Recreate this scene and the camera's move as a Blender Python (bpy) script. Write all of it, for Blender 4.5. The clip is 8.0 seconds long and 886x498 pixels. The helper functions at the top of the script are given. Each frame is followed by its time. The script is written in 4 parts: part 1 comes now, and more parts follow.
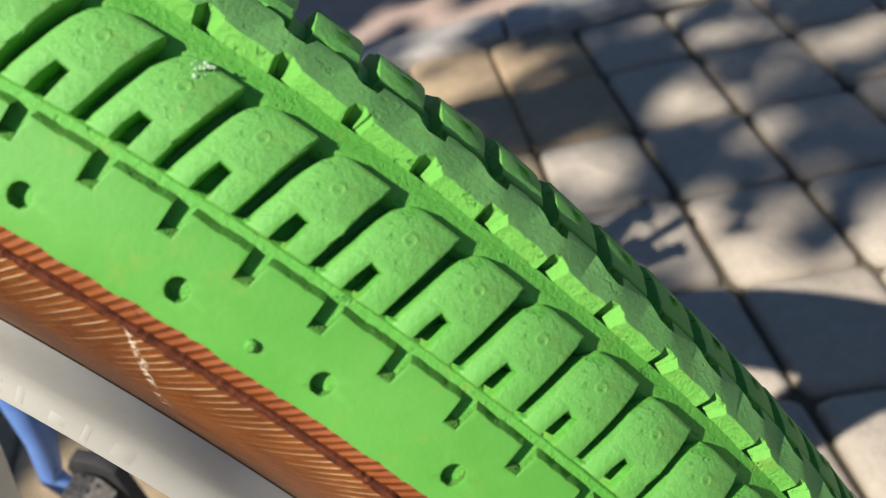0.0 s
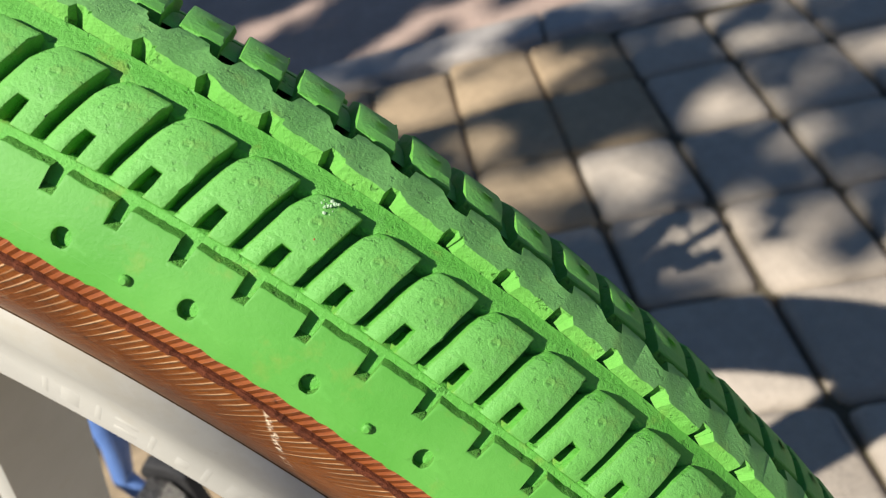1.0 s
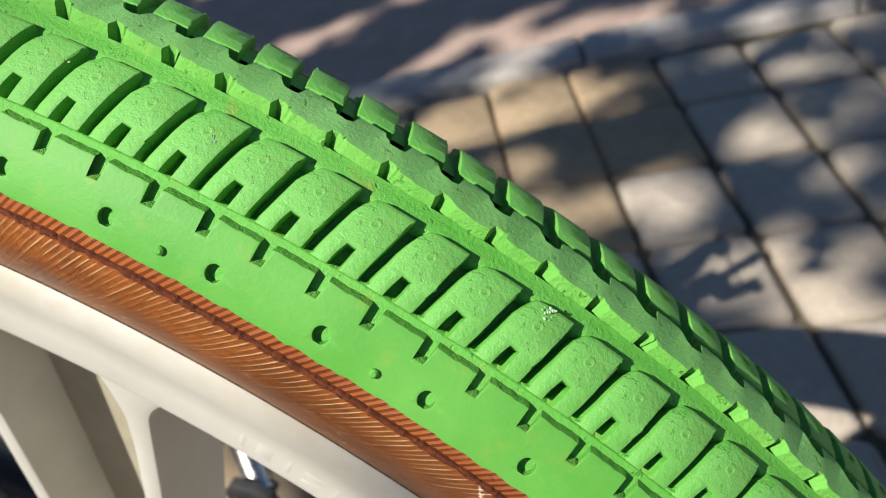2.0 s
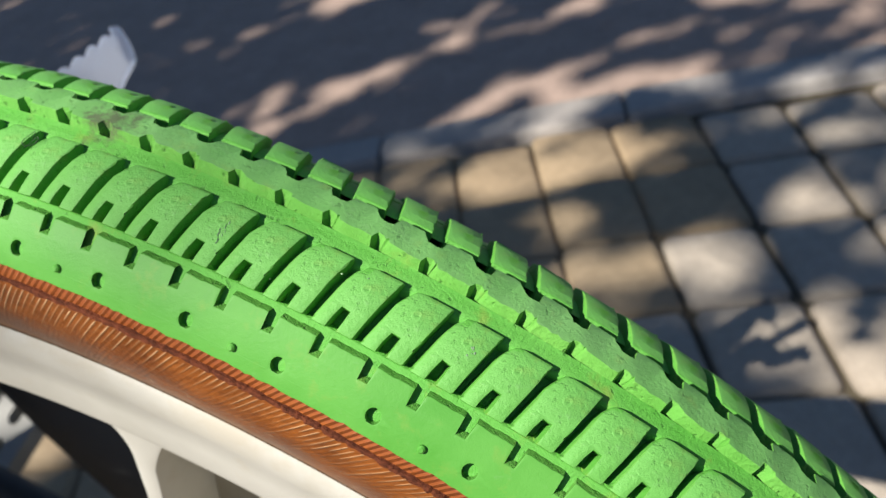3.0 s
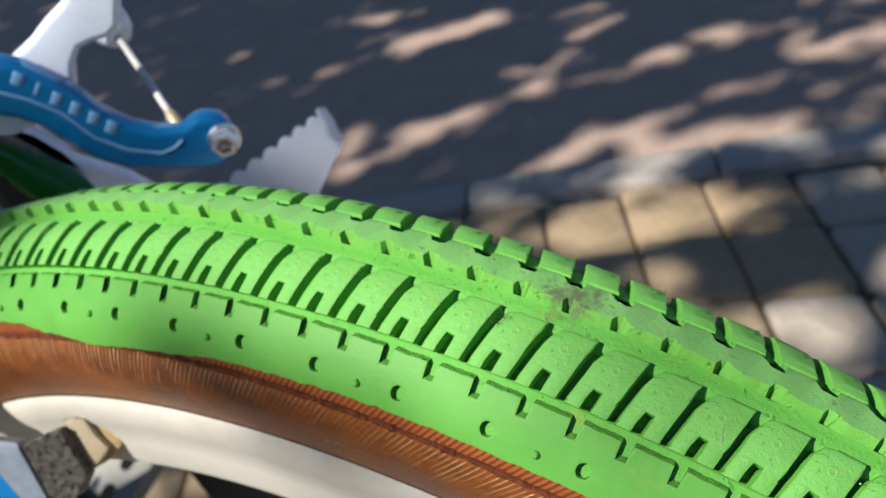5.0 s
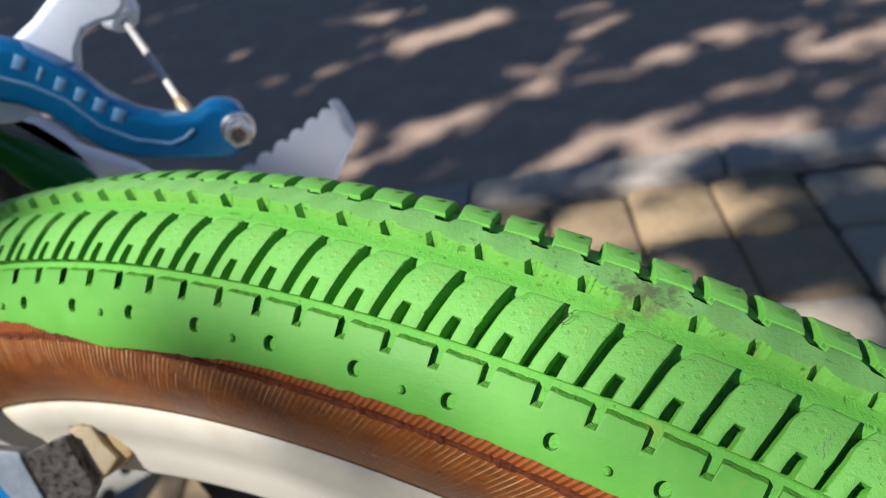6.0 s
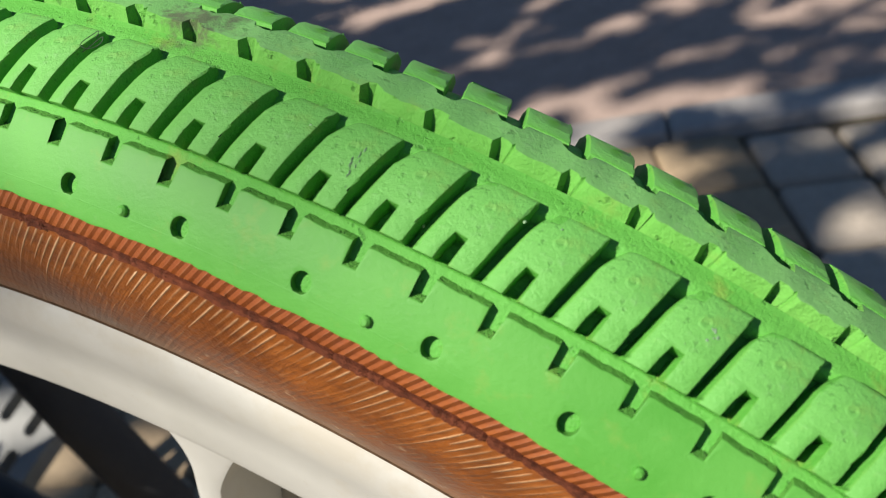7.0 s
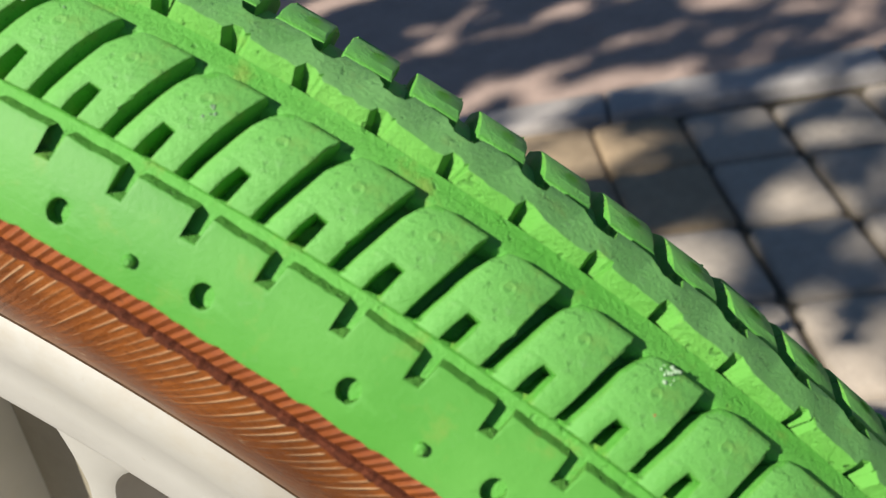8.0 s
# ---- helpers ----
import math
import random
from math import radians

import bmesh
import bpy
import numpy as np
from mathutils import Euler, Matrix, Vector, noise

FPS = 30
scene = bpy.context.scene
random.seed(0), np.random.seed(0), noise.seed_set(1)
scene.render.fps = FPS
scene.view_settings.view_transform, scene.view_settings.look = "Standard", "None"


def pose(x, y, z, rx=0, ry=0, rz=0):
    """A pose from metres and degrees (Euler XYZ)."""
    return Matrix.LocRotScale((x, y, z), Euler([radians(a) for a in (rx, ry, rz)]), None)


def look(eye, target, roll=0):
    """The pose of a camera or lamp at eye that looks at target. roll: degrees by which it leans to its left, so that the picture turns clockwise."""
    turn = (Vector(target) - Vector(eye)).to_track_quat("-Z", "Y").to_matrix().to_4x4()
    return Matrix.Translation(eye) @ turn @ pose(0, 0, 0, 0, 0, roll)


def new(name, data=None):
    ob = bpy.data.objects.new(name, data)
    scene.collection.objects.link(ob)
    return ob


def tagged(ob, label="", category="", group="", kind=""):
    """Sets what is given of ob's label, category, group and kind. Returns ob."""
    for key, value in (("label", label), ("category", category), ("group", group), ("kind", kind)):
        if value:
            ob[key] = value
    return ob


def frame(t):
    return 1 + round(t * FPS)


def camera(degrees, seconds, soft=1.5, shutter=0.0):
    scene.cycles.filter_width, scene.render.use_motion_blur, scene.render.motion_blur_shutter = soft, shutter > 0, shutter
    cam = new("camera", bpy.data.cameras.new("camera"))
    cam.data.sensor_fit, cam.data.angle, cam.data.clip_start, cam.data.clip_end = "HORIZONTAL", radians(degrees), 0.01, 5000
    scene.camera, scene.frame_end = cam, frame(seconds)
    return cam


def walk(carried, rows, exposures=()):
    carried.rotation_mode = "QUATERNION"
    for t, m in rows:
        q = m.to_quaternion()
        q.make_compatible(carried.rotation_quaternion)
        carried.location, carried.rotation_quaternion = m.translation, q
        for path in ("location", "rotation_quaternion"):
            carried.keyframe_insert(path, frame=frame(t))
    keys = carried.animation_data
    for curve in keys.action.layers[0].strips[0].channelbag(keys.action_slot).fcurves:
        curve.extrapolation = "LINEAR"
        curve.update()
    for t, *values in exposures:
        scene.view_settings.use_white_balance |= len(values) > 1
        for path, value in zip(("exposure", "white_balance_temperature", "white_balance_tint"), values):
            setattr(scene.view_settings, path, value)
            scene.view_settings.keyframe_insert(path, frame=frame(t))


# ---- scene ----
# ------------------------------------------------------------------ camera
cam = camera(52.71, 8.0, soft=1.1)
cam.data.dof.use_dof = True
cam.data.dof.focus_distance = 0.109
cam.data.dof.aperture_fstop = 36.0
walk(cam, [
    (0.0, pose(0.2195, -0.0626, 0.4671, 49.94, 13.93, 19.36)),
    (0.5, pose(0.2196, -0.0632, 0.4750, 49.41, 14.61, 20.33)),
    (1.0, pose(0.2217, -0.0682, 0.4889, 49.66, 15.00, 21.30)),
    (1.5, pose(0.2169, -0.0744, 0.5043, 50.23, 14.78, 22.21)),
    (1.7, pose(0.2134, -0.0766, 0.5064, 50.30, 14.61, 22.57)),
    (2.8, pose(0.1865, -0.0816, 0.5398, 52.36, 13.64, 24.66)),
    (3.0, pose(0.1833, -0.0832, 0.5453, 52.82, 13.55, 24.98)),
    (3.5, pose(0.1694, -0.0874, 0.5567, 53.57, 13.54, 25.71)),
    (4.0, pose(0.1533, -0.0925, 0.5652, 54.30, 13.33, 26.50)),
    (4.5, pose(0.1382, -0.0947, 0.5745, 54.89, 13.24, 27.35)),
    (4.7, pose(0.1322, -0.0954, 0.5770, 55.13, 13.25, 27.65)),
    (5.8, pose(0.1037, -0.0951, 0.5764, 55.36, 12.85, 27.75)),
    (6.0, pose(0.1079, -0.0904, 0.5697, 55.36, 12.89, 27.64)),
    (6.5, pose(0.1249, -0.0808, 0.5529, 55.16, 13.02, 27.44)),
    (6.8, pose(0.1376, -0.0763, 0.5316, 55.00, 13.02, 27.14)),
    (7.0, pose(0.1495, -0.0735, 0.5223, 54.88, 12.90, 26.72)),
    (7.2, pose(0.1590, -0.0708, 0.5164, 54.78, 12.85, 26.24)),
    (7.5, pose(0.1722, -0.0673, 0.5062, 54.72, 12.80, 25.93)),
    (8.0, pose(0.1867, -0.0624, 0.4927, 54.66, 12.62, 25.22)),
], exposures=[(0.0, 0.80), (1.7, 0.80), (3.5, 0.76), (4.5, 0.76), (6.0, 0.66), (7.0, 0.65), (8.0, 0.63)])

# ------------------------------------------------------------------ light
SUN_WAY = Vector((-0.38, -0.805, 1.0)).normalized()      # towards the sun
SUN_ELEV = math.asin(SUN_WAY.z)
SUN_AZ = math.atan2(SUN_WAY.x, SUN_WAY.y)
world = bpy.data.worlds.new("sky")
scene.world = world
world.use_nodes = True
wn, wl = world.node_tree.nodes, world.node_tree.links
sky = wn.new("ShaderNodeTexSky")
sky.sky_type = "NISHITA"
sky.sun_disc = False
sky.ozone_density = 6.0
sky.dust_density = 0.3
sky.sun_elevation = SUN_ELEV
sky.sun_rotation = SUN_AZ
wn["Background"].inputs["Strength"].default_value = 0.054
wl.new(sky.outputs["Color"], wn["Background"].inputs["Color"])
sun_data = bpy.data.lights.new("sun", "SUN")
sun_data.energy = 5.0
sun_data.angle = radians(0.53)
sun_data.color = (1.0, 0.94, 0.86)
sun = new("sun", sun_data)
sun.matrix_world = look(SUN_WAY * 6, (0, 0, 0))


# ------------------------------------------------------------------ materials
class Graph:
    """Short hand for a node material."""

    def __init__(self, name):
        self.mat = bpy.data.materials.new(name)
        self.mat.use_nodes = True
        self.n, self.l = self.mat.node_tree.nodes, self.mat.node_tree.links
        self.bsdf = self.n["Principled BSDF"]

    def add(self, kind, ins=None, **attrs):
        node = self.n.new(kind)
        for key, value in attrs.items():
            setattr(node, key, value)
        for key, value in (ins or {}).items():
            self.put(node.inputs[key], value)
        return node

    def put(self, socket, value):
        if hasattr(value, "is_linked") or hasattr(value, "links"):
            self.l.new(value, socket)
        else:
            socket.default_value = value

    def noise(self, scale, detail=4.0, rough=0.55, vec=None, dist=0.0):
        node = self.add("ShaderNodeTexNoise", {"Scale": scale, "Detail": detail, "Roughness": rough, "Distortion": dist})
        if vec is not None:
            self.l.new(vec, node.inputs["Vector"])
        return node.outputs["Fac"]

    def ramp(self, fac, stops):
        node = self.add("ShaderNodeValToRGB")
        el = node.color_ramp.elements
        while len(el) < len(stops):
            el.new(0.5)
        for e, (p, c) in zip(el, stops):
            e.position, e.color = p, (c if len(c) == 4 else (*c, 1)) if hasattr(c, "__len__") else (c, c, c, 1)
        self.l.new(fac, node.inputs["Fac"])
        return node.outputs["Color"]

    def mix(self, fac, a, b, blend="MIX"):
        node = self.add("ShaderNodeMix", data_type="RGBA", blend_type=blend)
        for socket, value in ((node.inputs["Factor"], fac), (node.inputs["A"], a), (node.inputs["B"], b)):
            if hasattr(value, "__len__") and len(value) == 3:
                value = (*value, 1)
            self.put(socket, value)
        return node.outputs["Result"]

    def math(self, op, a, b=0.0):
        node = self.add("ShaderNodeMath", operation=op)
        self.put(node.inputs[0], a), self.put(node.inputs[1], b)
        return node.outputs[0]

    def coord(self, which="Object"):
        return self.add("ShaderNodeTexCoord").outputs[which]

    def bump(self, height, strength, distance):
        node = self.add("ShaderNodeBump", {"Strength": strength, "Distance": distance})
        self.l.new(height, node.inputs["Height"])
        self.l.new(node.outputs["Normal"], self.bsdf.inputs["Normal"])
        return node

    def finish(self, color, rough, metal=0.0, spec=0.5):
        for key, value in (("Base Color", color), ("Roughness", rough), ("Metallic", metal), ("Specular IOR Level", spec)):
            if hasattr(value, "__len__") and len(value) == 3:
                value = (*value, 1)
            self.put(self.bsdf.inputs[key], value)
        return self.mat


def rubber_green(name, low, high, dusty, gloss, relief):
    """Moulded green rubber: cloudy tint, fine pebble relief and pale road dust."""
    g = Graph(name)
    p = g.coord("Object")
    cloud, mid, fine = g.noise(60.0, 5, 0.6, p), g.noise(330.0, 5, 0.7, p), g.noise(1500.0, 5, 0.7, p)
    col = g.mix(g.ramp(cloud, [(0.3, 0), (0.72, 1)]), low, high)
    dust = g.ramp(g.math("ADD", g.math("MULTIPLY", mid, 0.55), g.math("MULTIPLY", fine, 0.45)), [(0.58 - dusty * 0.25, 0), (0.74 - dusty * 0.2, 1)])
    col = g.mix(g.math("MULTIPLY", dust, 0.25 + 0.6 * dusty), col, (0.21, 0.35, 0.165))
    # yellowish grime in patches
    grime = g.ramp(g.noise(210.0, 4, 0.65, g.add("ShaderNodeVectorMath", {0: p, 1: (0.31, 0.17, 0.53)}, operation="ADD").outputs["Vector"]), [(0.58, 0), (0.74, 1)])
    col = g.mix(g.math("MULTIPLY", grime, 0.55 if dusty == 0.05 else 0.3), col, (0.23, 0.29, 0.05))
    # dark red-brown stain where something was run over
    spot = g.add("ShaderNodeVectorMath", {0: p, 1: STAIN}, operation="DISTANCE").outputs["Value"]
    near = g.ramp(g.math("ADD", g.math("MULTIPLY", spot, 55.0), g.math("MULTIPLY", g.noise(420.0, 4, 0.7, p), 0.9)), [(0.52, 1), (0.72, 0)])
    col = g.mix(g.math("MULTIPLY", near, 0.75), col, (0.085, 0.062, 0.052))
    # small pits and worn specks
    pit = g.ramp(g.noise(640.0, 3, 0.6, p), [(0.30, 1), (0.37, 0)])
    col = g.mix(g.math("MULTIPLY", pit, 0.55 if relief > 0.15 else 0.0), col, (low[0] * 0.4, low[1] * 0.42, low[2] * 0.4))
    g.bump(g.math("SUBTRACT", g.math("ADD", g.math("MULTIPLY", fine, 1.0), g.math("MULTIPLY", mid, 0.4)), g.math("MULTIPLY", pit, 0.5 if relief > 0.15 else 0.0)), relief, 0.0007)
    return g.finish(col, g.ramp(cloud, [(0.3, gloss), (0.8, gloss + 0.15)]), spec=0.32)


STAIN = (0.0729, -0.0005, 0.2404)      # in the wheel's own axes, on the crown
GREEN = rubber_green("green_rubber", (0.084, 0.330, 0.040), (0.114, 0.372, 0.058), 0.05, 0.52, 0.46)
# lug tops: pale road dust, plus lightness painted in for the light they catch
GREEN_TOP = rubber_green("green_rubber_dusty_lit", (0.112, 0.362, 0.060), (0.144, 0.398, 0.088), 0.14, 0.48, 0.38)
GREEN_SIDE = rubber_green("green_rubber_smooth", (0.066, 0.268, 0.031), (0.105, 0.335, 0.054), 0.0, 0.50, 0.14)
GREEN_WORN = rubber_green("green_rubber_worn", (0.130, 0.365, 0.082), (0.172, 0.400, 0.118), 0.22, 0.62, 0.34)
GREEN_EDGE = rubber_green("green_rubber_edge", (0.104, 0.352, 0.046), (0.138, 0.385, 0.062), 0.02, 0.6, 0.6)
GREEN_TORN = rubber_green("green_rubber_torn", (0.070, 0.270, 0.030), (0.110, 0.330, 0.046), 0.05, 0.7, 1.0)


def tan_wall():
    """Tan skin wall of the tyre; UV: metres along the circumference and across the section."""
    g = Graph("tan_skinwall")
    uv = g.add("ShaderNodeUVMap").outputs["UV"]
    sep = g.add("ShaderNodeSeparateXYZ", {"Vector": uv})
    u, s = sep.outputs["X"], sep.outputs["Y"]
    p = g.coord("Object")
    cloud, mid = g.noise(55.0, 5, 0.6, p), g.noise(260.0, 4, 0.65, p)
    col = g.mix(g.ramp(cloud, [(0.3, 0), (0.7, 1)]), (0.112, 0.029, 0.004), (0.305, 0.093, 0.014))

    def tidy(value):
        return g.add("ShaderNodeClamp", {"Value": value}).outputs[0]

    def streaks(pitch, seed, begin, spread, short, long, broad):
        """Tapered pale threads that slant across the wall, each with its own start, length and tint."""
        lane = g.math("ADD", g.math("ADD", u, g.math("MULTIPLY", s, 0.70)), g.math("MULTIPLY", g.noise(14.0, 3, 0.5, p), 0.0030))
        turns = g.math("ADD", g.math("DIVIDE", lane, pitch), seed)
        number = g.math("FLOOR", turns)
        across = g.math("ABSOLUTE", g.math("SUBTRACT", g.math("FRACT", turns), 0.5))
        dice = [g.add("ShaderNodeTexWhiteNoise", {"W": g.math("ADD", number, k)}, noise_dimensions="1D").outputs["Value"] for k in (0.13, 0.37, 0.71)]
        start = g.math("ADD", begin, g.math("MULTIPLY", dice[0], spread))
        slow = g.noise(30.0, 2, 0.5, p)
        span = g.math("MULTIPLY", g.math("ADD", short, g.math("MULTIPLY", dice[1], long - short)), g.math("ADD", 0.25, g.math("MULTIPLY", slow, 1.5)))
        k = g.math("DIVIDE", g.math("SUBTRACT", s, start), span)
        taper = g.math("MULTIPLY", tidy(g.math("MULTIPLY", k, 9.0)), tidy(g.math("SUBTRACT", 1.0, k)))
        body = tidy(g.math("DIVIDE", g.math("SUBTRACT", g.math("MULTIPLY", g.math("POWER", taper, 0.3), broad), across), 0.22))
        tint = g.math("MULTIPLY", g.math("ADD", 0.25, g.math("MULTIPLY", dice[2], 0.75)), g.ramp(slow, [(0.36, 0.25), (0.52, 1)]))
        return g.math("MULTIPLY", body, g.math("MULTIPLY", tint, g.ramp(mid, [(0.28, 0.45), (0.55, 1)]))), across

    main, across = streaks(0.00118, 0.0, SEAM_ARC + 0.0005, 0.0009, 0.0032, 0.0085, 0.24)
    low, _ = streaks(0.00118, 0.0, SEAM_ARC + 0.0060, 0.0050, 0.0015, 0.0050, 0.13)
    over, _ = streaks(0.00118, 0.0, SEAM_ARC - 0.0042, 0.0012, 0.0014, 0.0040, 0.13)
    thread = g.math("MAXIMUM", main, g.math("MAXIMUM", g.math("MULTIPLY", low, 0.55), g.math("MULTIPLY", over, 0.4)))
    col = g.mix(g.math("MULTIPLY", g.ramp(across, [(0.15, 0), (0.5, 1)]), 0.10), col, (0.085, 0.022, 0.006))
    # streaks of wear that run with the threads
    run = g.add("ShaderNodeCombineXYZ", {"X": g.math("MULTIPLY", g.math("ADD", u, g.math("MULTIPLY", s, 0.70)), 1100.0), "Y": g.math("MULTIPLY", s, 190.0), "Z": 7.0}).outputs[0]
    wear = g.noise(1.0, 5, 0.7, run)
    col = g.mix(g.math("MULTIPLY", g.ramp(wear, [(0.55, 0), (0.8, 1)]), 0.4), col, (0.42, 0.17, 0.045))
    col = g.mix(g.math("MULTIPLY", g.ramp(wear, [(0.25, 1), (0.44, 0)]), 0.5), col, (0.075, 0.02, 0.007))
    dark = g.ramp(g.noise(1.0, 4, 0.65, g.add("ShaderNodeCombineXYZ", {"X": g.math("MULTIPLY", u, 90.0), "Y": g.math("MULTIPLY", s, 420.0), "Z": 3.0}).outputs[0]), [(0.46, 0), (0.78, 1)])
    col = g.mix(g.math("MULTIPLY", dark, 0.65), col, (0.085, 0.024, 0.008))
    # redder strip between the green edge and the seam
    col = g.mix(g.ramp(s, [(SEAM_ARC - 0.0006, 0.6), (SEAM_ARC + 0.0004, 0.0)]), col, (0.24, 0.060, 0.020))
    col = g.mix(g.math("MULTIPLY", thread, 1.0), col, (0.66, 0.45, 0.25))
    # scuffed crack across the wall
    turn = g.math("SUBTRACT", u, CRACK[0])
    off = g.math("ABSOLUTE", g.math("SUBTRACT", g.math("ADD", turn, g.math("MULTIPLY", g.math("SUBTRACT", g.noise(380.0, 3, 0.6, p), 0.5), 0.0022)), g.math("MULTIPLY", g.math("SUBTRACT", s, CRACK[1]), 0.62)))
    scuff = g.math("MULTIPLY", g.ramp(g.math("MULTIPLY", off, 1000.0), [(0.30, 1), (0.75, 0)]), g.ramp(g.math("MULTIPLY", g.math("ABSOLUTE", g.math("SUBTRACT", s, CRACK[1] + 0.006)), 100.0), [(0.5, 1), (0.68, 0)]))
    scuff = g.math("MULTIPLY", scuff, g.ramp(g.noise(1100.0, 3, 0.6, p), [(0.46, 0), (0.56, 1)]))
    col = g.mix(g.math("MULTIPLY", scuff, 0.95), col, (0.85, 0.72, 0.52))
    grime = g.ramp(s, [(0.0455, 0), (0.0515, 1)])
    col = g.mix(g.math("MULTIPLY", g.math("MULTIPLY", grime, g.noise(240.0, 4, 0.7, p)), 0.9), col, (0.30, 0.20, 0.12))
    # pale scuffs and dark specks low on the wall
    speck = g.math("MULTIPLY", g.ramp(g.noise(620.0, 4, 0.65, p), [(0.60, 0), (0.70, 1)]), g.ramp(g.math("MULTIPLY", s, 10.0), [(0.36, 0), (0.44, 1)]))
    speck = g.math("MULTIPLY", speck, g.ramp(g.noise(70.0, 3, 0.6, p), [(0.46, 0), (0.62, 1)]))
    col = g.mix(g.math("MULTIPLY", speck, 0.8), col, (0.58, 0.42, 0.26))
    spot = g.math("MULTIPLY", g.ramp(g.noise(480.0, 3, 0.6, g.add("ShaderNodeVectorMath", {0: p, 1: (0.7, 0.2, 0.4)}, operation="ADD").outputs["Vector"]), [(0.68, 0), (0.74, 1)]), 0.8)
    col = g.mix(spot, col, (0.03, 0.012, 0.006))
    g.bump(g.math("ADD", g.math("MULTIPLY", thread, 0.9), g.math("ADD", g.math("ADD", g.noise(900.0, 4, 0.6, p), g.math("MULTIPLY", wear, 1.2)), g.math("MULTIPLY", g.ramp(across, [(0.0, 1), (0.5, 0)]), g.add("ShaderNodeMapRange", {"Value": s, "From Min": SEAM_ARC - 0.0006, "From Max": SEAM_ARC + 0.0004, "To Min": 1.1, "To Max": 0.15}).outputs[0]))), 0.55, 0.0004)
    return g.finish(col, g.ramp(cloud, [(0.3, 0.34), (0.8, 0.52)]), spec=0.3)


CRACK = ((43.70 / 180 * math.pi + 0.25 * 2 * math.pi / 200) * 0.24, 0.0305)      # where the crack meets the seam
SEAM_ARC = 0.0295
TAN = tan_wall()


def plain(name, a, b, scale, rough, metal=0.0, bump=0.1, dist=0.001, spec=0.5, spread=0.12):
    g = Graph(name)
    p = g.coord("Object")
    n1, n2 = g.noise(scale, 5, 0.6, p), g.noise(scale * 9, 4, 0.6, p)
    f = g.ramp(g.math("ADD", g.math("MULTIPLY", n1, 0.7), g.math("MULTIPLY", n2, 0.3)), [(0.35, 0), (0.7, 1)])
    g.bump(n2, bump, dist)
    return g.finish(g.mix(f, a, b), g.ramp(n1, [(0.3, max(rough - spread, 0.05)), (0.8, rough + spread)]), metal, spec)


SEAM = plain("seam_rubber", (0.060, 0.018, 0.009), (0.20, 0.056, 0.024), 800, 0.75, spec=0.15, bump=0.7, dist=0.0006)


def ivory():
    """Old white plastic: faint yellow bands, rusty smudges and fine scratches."""
    g = Graph("ivory_plastic")
    p = g.coord("Object")
    n1, n2, n3 = g.noise(24.0, 4, 0.6, p), g.noise(130.0, 5, 0.65, p), g.noise(700.0, 3, 0.6, p)
    col = g.mix(g.ramp(n1, [(0.35, 0), (0.7, 1)]), (0.415, 0.406, 0.355), (0.50, 0.490, 0.44))
    far_out = g.add("ShaderNodeVectorMath", {0: g.add("ShaderNodeVectorMath", {0: p, 1: (1, 0, 1)}, operation="MULTIPLY").outputs["Vector"]}, operation="LENGTH").outputs["Value"]
    rub = g.math("MULTIPLY", g.ramp(g.math("MULTIPLY", far_out, 4.0), [(0.812, 0), (0.836, 1)]), g.ramp(g.noise(75.0, 5, 0.7, p), [(0.42, 0), (0.62, 1)]))
    col = g.mix(g.math("MULTIPLY", rub, 0.35), col, (0.36, 0.30, 0.20))
    col = g.mix(g.math("MULTIPLY", g.ramp(n2, [(0.60, 0), (0.80, 1)]), 0.35), col, (0.42, 0.36, 0.25))
    col = g.mix(g.math("MULTIPLY", g.ramp(n3, [(0.66, 0), (0.8, 1)]), 0.35), col, (0.36, 0.30, 0.22))
    g.bump(g.math("ADD", n2, g.math("MULTIPLY", n3, 0.4)), 0.12, 0.0004)
    return g.finish(col, g.ramp(n2, [(0.3, 0.46), (0.8, 0.62)]), spec=0.3)


IVORY = ivory()
PALE_BLUE = plain("pale_blue_enamel", (0.10, 0.19, 0.46), (0.16, 0.28, 0.60), 60, 0.35, bump=0.04, dist=0.0002)
# darker, beiger ivory for the web between the spoke walls
IVORY_BEIGE = plain("beige_ivory_plastic", (0.26, 0.235, 0.165), (0.37, 0.335, 0.25), 30, 0.6, bump=0.15, dist=0.0004)
BLUE = plain("blue_anodised", (0.004, 0.135, 0.36), (0.008, 0.20, 0.48), 60, 0.26, metal=0.3, bump=0.04, dist=0.0002)
STEEL = plain("zinc_steel", (0.42, 0.40, 0.37), (0.62, 0.60, 0.57), 300, 0.32, metal=1.0, bump=0.15, dist=0.0002)
ALLOY = plain("white_alloy", (0.68, 0.75, 0.90), (0.79, 0.85, 0.96), 120, 0.4, metal=0.0, bump=0.1, dist=0.0003)
CHROME = plain("bright_zinc", (0.74, 0.75, 0.77), (0.88, 0.88, 0.90), 300, 0.42, metal=1.0, bump=0.1, dist=0.0002)
BRASS = plain("brass", (0.46, 0.36, 0.24), (0.60, 0.48, 0.33), 300, 0.5, metal=0.5)
WHITE = plain("pale_print", (0.10, 0.25, 0.48), (0.16, 0.33, 0.54), 200, 0.45)
BLACK = plain("black_rubber", (0.012, 0.012, 0.013), (0.03, 0.03, 0.03), 90, 0.7, bump=0.3, dist=0.0006)
CABLE = plain("galvanised_cable", (0.50, 0.50, 0.49), (0.66, 0.66, 0.65), 900, 0.55, metal=0.0, bump=0.5, dist=0.0003)
